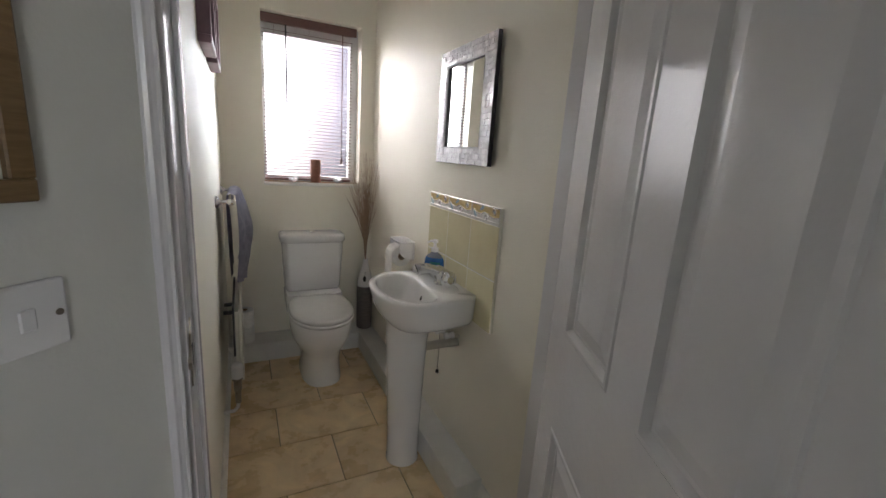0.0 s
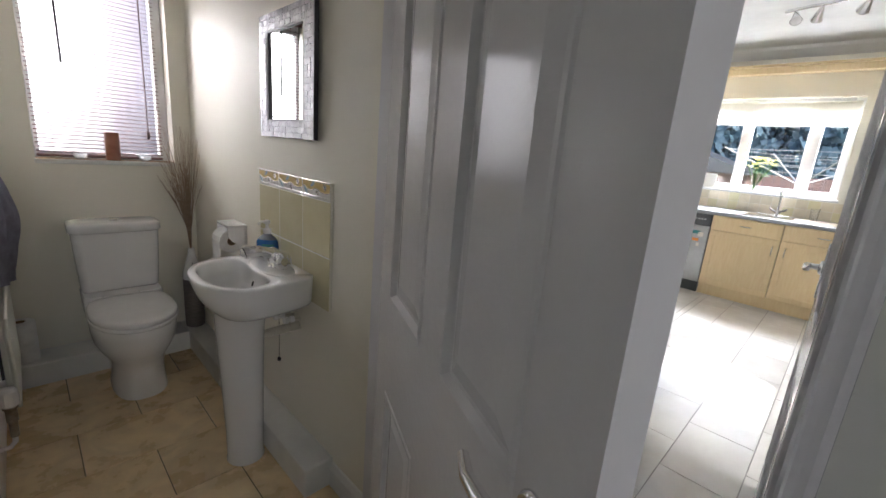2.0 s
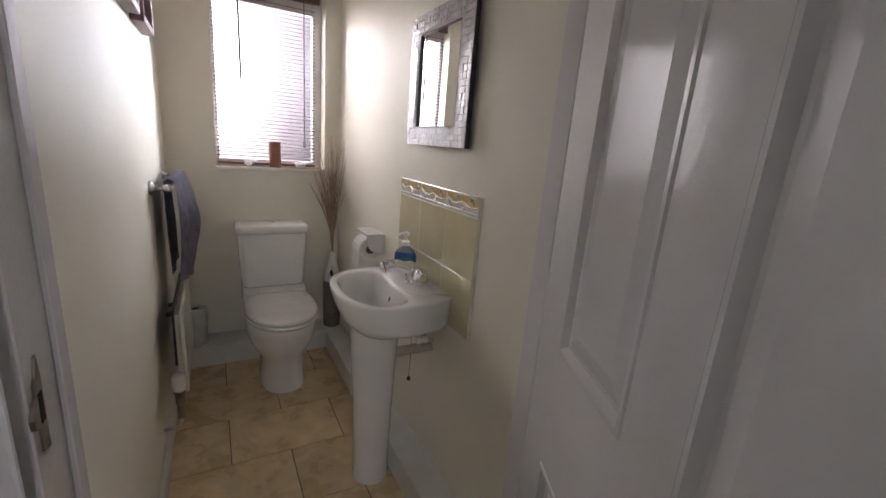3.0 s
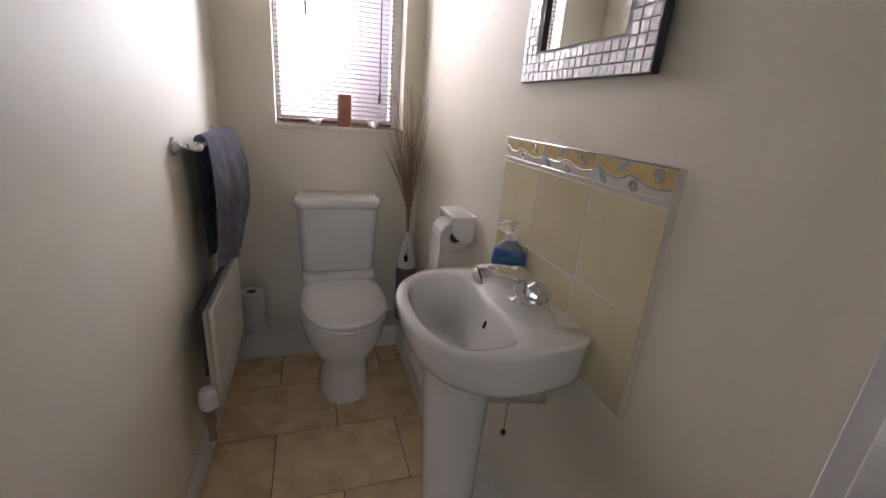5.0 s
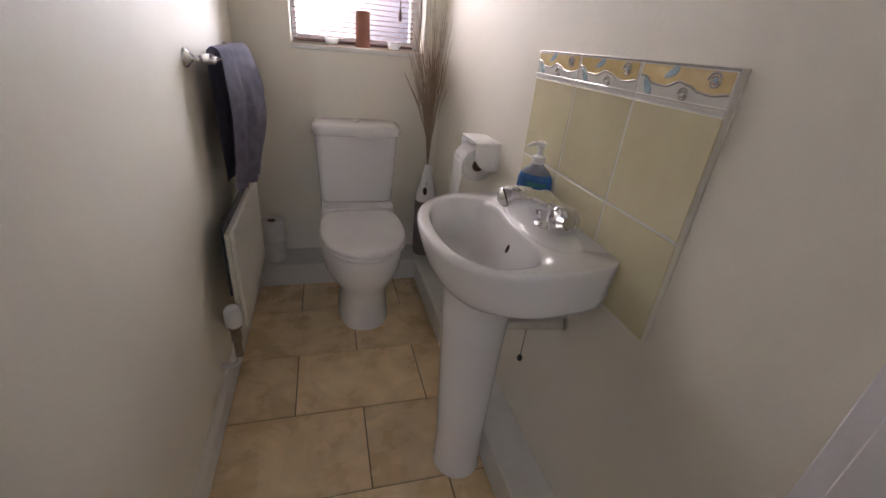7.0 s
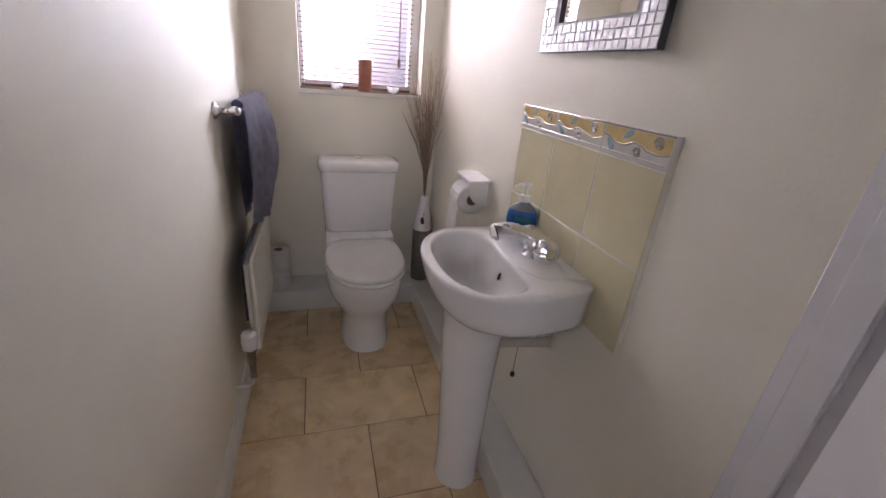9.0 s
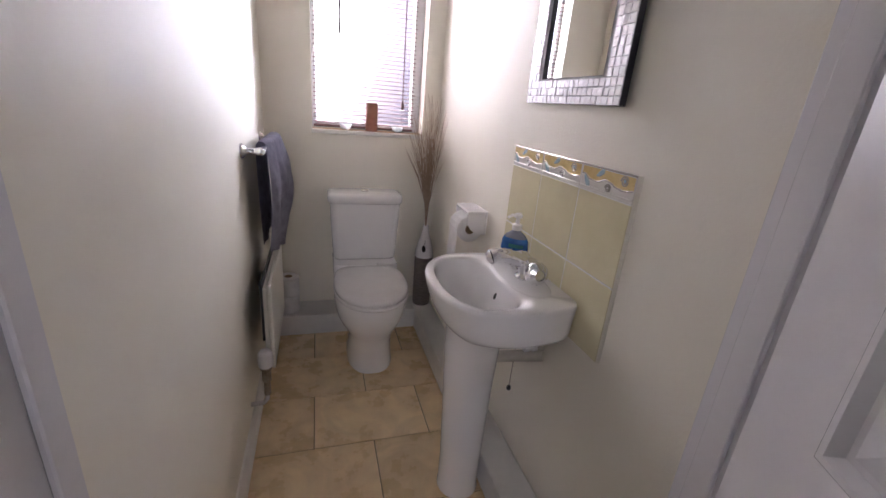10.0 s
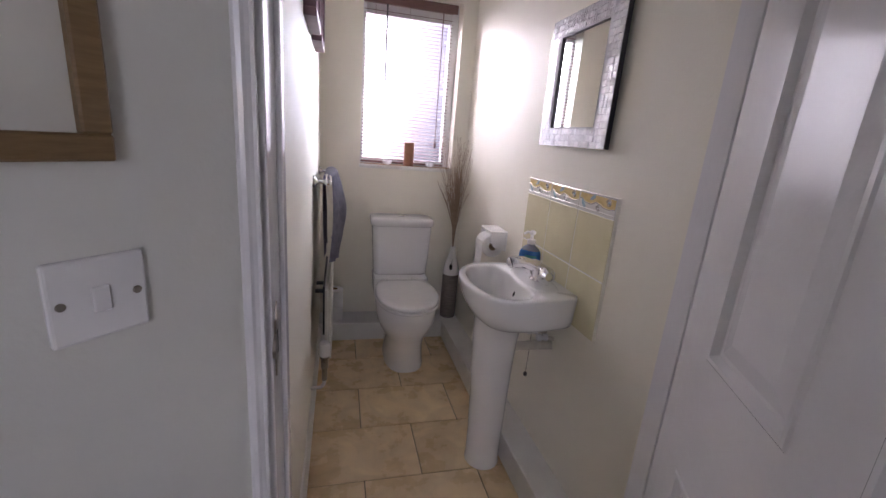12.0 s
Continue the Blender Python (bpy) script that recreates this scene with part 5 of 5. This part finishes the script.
mug = thing("glass_tumbler", (5.66, 0.42, 0.914), "clear glass tumbler on the drainer", "glass")
part("tumbler", lathe(bmesh.new(), [(0.03, 0), (0.036, 0.12), (0.034, 0.12), (0.028, 0.005)], n=18), "glass", mug, smooth=True)

fv = thing("flower_vase", (5.93, 1.0, 1.127), "clear glass vase on the kitchen sill", "vase")
part("vase_glass", lathe(bmesh.new(), [(0.035, 0), (0.04, 0.005), (0.032, 0.09), (0.048, 0.2), (0.045, 0.2), (0.028, 0.09), (0.034, 0.01)], n=20), "glass", fv, smooth=True)
bm = bmesh.new()
fl = bmesh.new()
rnd = random.Random(21)
for k in range(26):
    a, s = rnd.uniform(0, 6.28), rnd.uniform(0.02, 0.16)
    top = Vector((0.35 * s * math.cos(a) - 0.01, s * math.sin(a) * 1.1, rnd.uniform(0.24, 0.37)))
    tube(bm, [(0, 0, 0.02), top * 0.5 + Vector((0, 0, 0.03)), top], 0.0022, 5)
    for q in range(6):
        b = q * 1.05 + rnd.random()
        tip = top + Vector((0.028 * math.cos(b), 0.036 * math.sin(b), 0.018))
        side = Vector((-math.sin(b), math.cos(b), 0)) * 0.011
        mid = (top + tip) / 2 + Vector((0, 0, 0.004))
        vs = [fl.verts.new(p) for p in (top, mid + side, tip, mid - side)]
        fl.faces.new(vs)
bunch = thing("flower_bunch", (5.93, 1.0, 1.127), "bunch of pale yellow lilies in the vase", "flowers")
part("stems", bm, "stem", bunch)
part("petals", fl, "petal", bunch, "pale yellow petals")

# ceiling spotlight bar
sp_bar = thing("spotlight_bar", (4.4, 0.60, KCEIL), "chrome ceiling bar with cone spotlights", "ceiling light")
part("rose", lathe(bmesh.new(), [(0.06, -0.03), (0.065, -0.01), (0.065, 0.0)], (-0.04, -0.22, 0), 22), "chrome", sp_bar, smooth=True)
part("bar", tube(bmesh.new(), [(-0.04, -0.3, -0.05), (-0.03, -0.15, -0.045), (0.0, 0.0, -0.06), (0.05, 0.12, -0.05), (0.07, 0.27, -0.06)], 0.011, 10), "chrome", sp_bar, smooth=True)
for x, y, tilt in ((0.06, 0.2, -140), (0.02, 0.05, 130), (-0.03, -0.20, 115)):
    lm = part("spotlight", tube(bmesh.new(), [(x, y, -0.055), (x, y, -0.085)], 0.005, 8), "chrome", sp_bar)
    m = Matrix.Translation((x, y, -0.085)) @ pose(0, 0, 0, 0, tilt, 20)
    part("shade", lathe(bmesh.new(), [(0.01, -0.02), (0.016, 0.0), (0.04, 0.085), (0.037, 0.085), (0.012, 0.0)], n=20, m=m, cap1=False), "chrome", lm, "chrome cone shade", smooth=True)
    part("bulb", lathe(bmesh.new(), [(0.005, 0.05), (0.03, 0.072), (0.034, 0.08), (0.02, 0.086), (0.002, 0.088)], n=16, m=m), "bulb" if tilt == 130 else "plastic", lm, smooth=True)

# ---------------------------------------------------------------- garden behind the kitchen window
rnd = random.Random(9)
verts, faces = [], []
for k in range(34000):
    y = rnd.uniform(-7, 9)
    top = 4.6 + 0.7 * math.sin(y * 1.1) + 0.5 * math.sin(y * 2.7 + 1)
    z = rnd.uniform(-0.1, 1.0) * top
    x = 15.6 + abs(rnd.gauss(0, 0.8)) + 0.35 * math.sin(y * 2.3 + z)
    q = Euler((rnd.uniform(0, 6), rnd.uniform(0, 6), rnd.uniform(0, 6))).to_matrix()
    s = rnd.uniform(0.07, 0.17)
    c = Vector((x, y, z))
    n = len(verts)
    verts += [c + q @ Vector(p) * s for p in ((-1, -0.5, 0), (0.2, -0.7, 0.15), (1, 0, 0), (0.2, 0.7, 0.15), (-1, 0.5, 0))]
    faces.append(tuple(range(n, n + 5)))
me = bpy.data.meshes.new("hedge")
me.from_pydata(verts, [], faces)
me.materials.append(M["leaf"])
tagged(new("garden_hedge", me), "tall dark hedge and trees behind the garden", "hedge", kind="stuff")
gf = thing("garden_fence", (14.2, 0, -0.15), "dark board fence at the end of the garden", "fence")
for i in range(60):
    part("board", boxed(-0.01, 0.01, -6 + i * 0.2, -6 + i * 0.2 + 0.19, 0, 1.5), "fence", gf)
ra = thing("rotary_airer", (9.6, 0.9, -0.15), "grey rotary washing line on the lawn", "washing line")
part("pole", tube(bmesh.new(), [(0, 0, 0), (0, 0, 1.75)], 0.022, 10), "wire", ra, smooth=True)
for k in range(4):
    a = 0.5 + k * math.pi / 2
    part("arm", tube(bmesh.new(), [(0, 0, 1.35), (1.25 * math.cos(a), 1.25 * math.sin(a), 1.9)], 0.012, 8), "wire", ra)
bm = bmesh.new()
for r in (0.45, 0.7, 0.95, 1.2):
    z = 1.35 + 0.55 * r / 1.25
    tube(bm, [(r * math.cos(0.5 + k * math.pi / 2), r * math.sin(0.5 + k * math.pi / 2), z) for k in range(5)], 0.005, 5)
part("line", bm, "wire", ra)
shed = thing("garden_shed", (12.2, 3.2, -0.15), "low brown wooden shed in the garden", "shed")
part("walls", boxed(-1, 1, -1.3, 1.3, 0, 1.5), "fence", shed)
part("roof", prism(bmesh.new(), [(-1.45, 1.45), (1.45, 1.45), (0, 2.0)], "x", -1.15, 1.15), "charcoal", shed)

# ---------------------------------------------------------------- floor tiles, last


def tiled_floor(name, x0, x1, y0, y1, jx, jy, tw, th, mat, label, gap=0.004, skip=None, bed="kgrout"):
    ob = structure(name, boxed(x0, x1, y0, y1, -0.06, -0.004), bed, label, "floor")
    cache = {}
    r0 = math.floor((y0 - jy) / th)
    for r in range(r0, math.ceil((y1 - jy) / th)):
        ya, yb = max(jy + r * th, y0), min(jy + (r + 1) * th, y1)
        off = jx + (tw / 2 if r % 2 else 0)
        c0 = math.floor((x0 - off) / tw)
        for c in range(c0, math.ceil((x1 - off) / tw) + 1):
            xa, xb = max(off + c * tw, x0), min(off + (c + 1) * tw, x1)
            if xb - xa < 0.02 or yb - ya < 0.02 or (skip and skip((xa + xb) / 2, (ya + yb) / 2)):
                continue
            key = (round(xb - xa, 3), round(yb - ya, 3))
            if key not in cache:
                cache[key] = mesh_of(boxed(gap / 2, xb - xa - gap / 2, gap / 2, yb - ya - gap / 2, -0.006, 0, bev=0.0012, seg=1), mat)
            t = part("tile", cache[key], None, ob)
            t.matrix_basis = pose(xa, ya, 0.0)


tiled_floor("floor_toilet", 0.0, 0.912, 1.06, 3.0, 0.231, 1.984, 0.452, 0.3005, "tile", "beige travertine tiled floor with dark joints", bed="grout")
tiled_floor("floor_hall", -1.4, 5.9, -1.4, 1.06, 2.32, 0.535, 0.47, 0.29, "ktile", "tiled hall and kitchen floor, colour lightened for daylight", skip=lambda x, y: y > 1.25 + 1.1 * x)
tiled_floor("floor_kitchen", 1.02, 5.9, 1.06, 3.0, 2.32, 0.535, 0.47, 0.29, "ktile", "tiled kitchen floor, colour lightened for daylight")
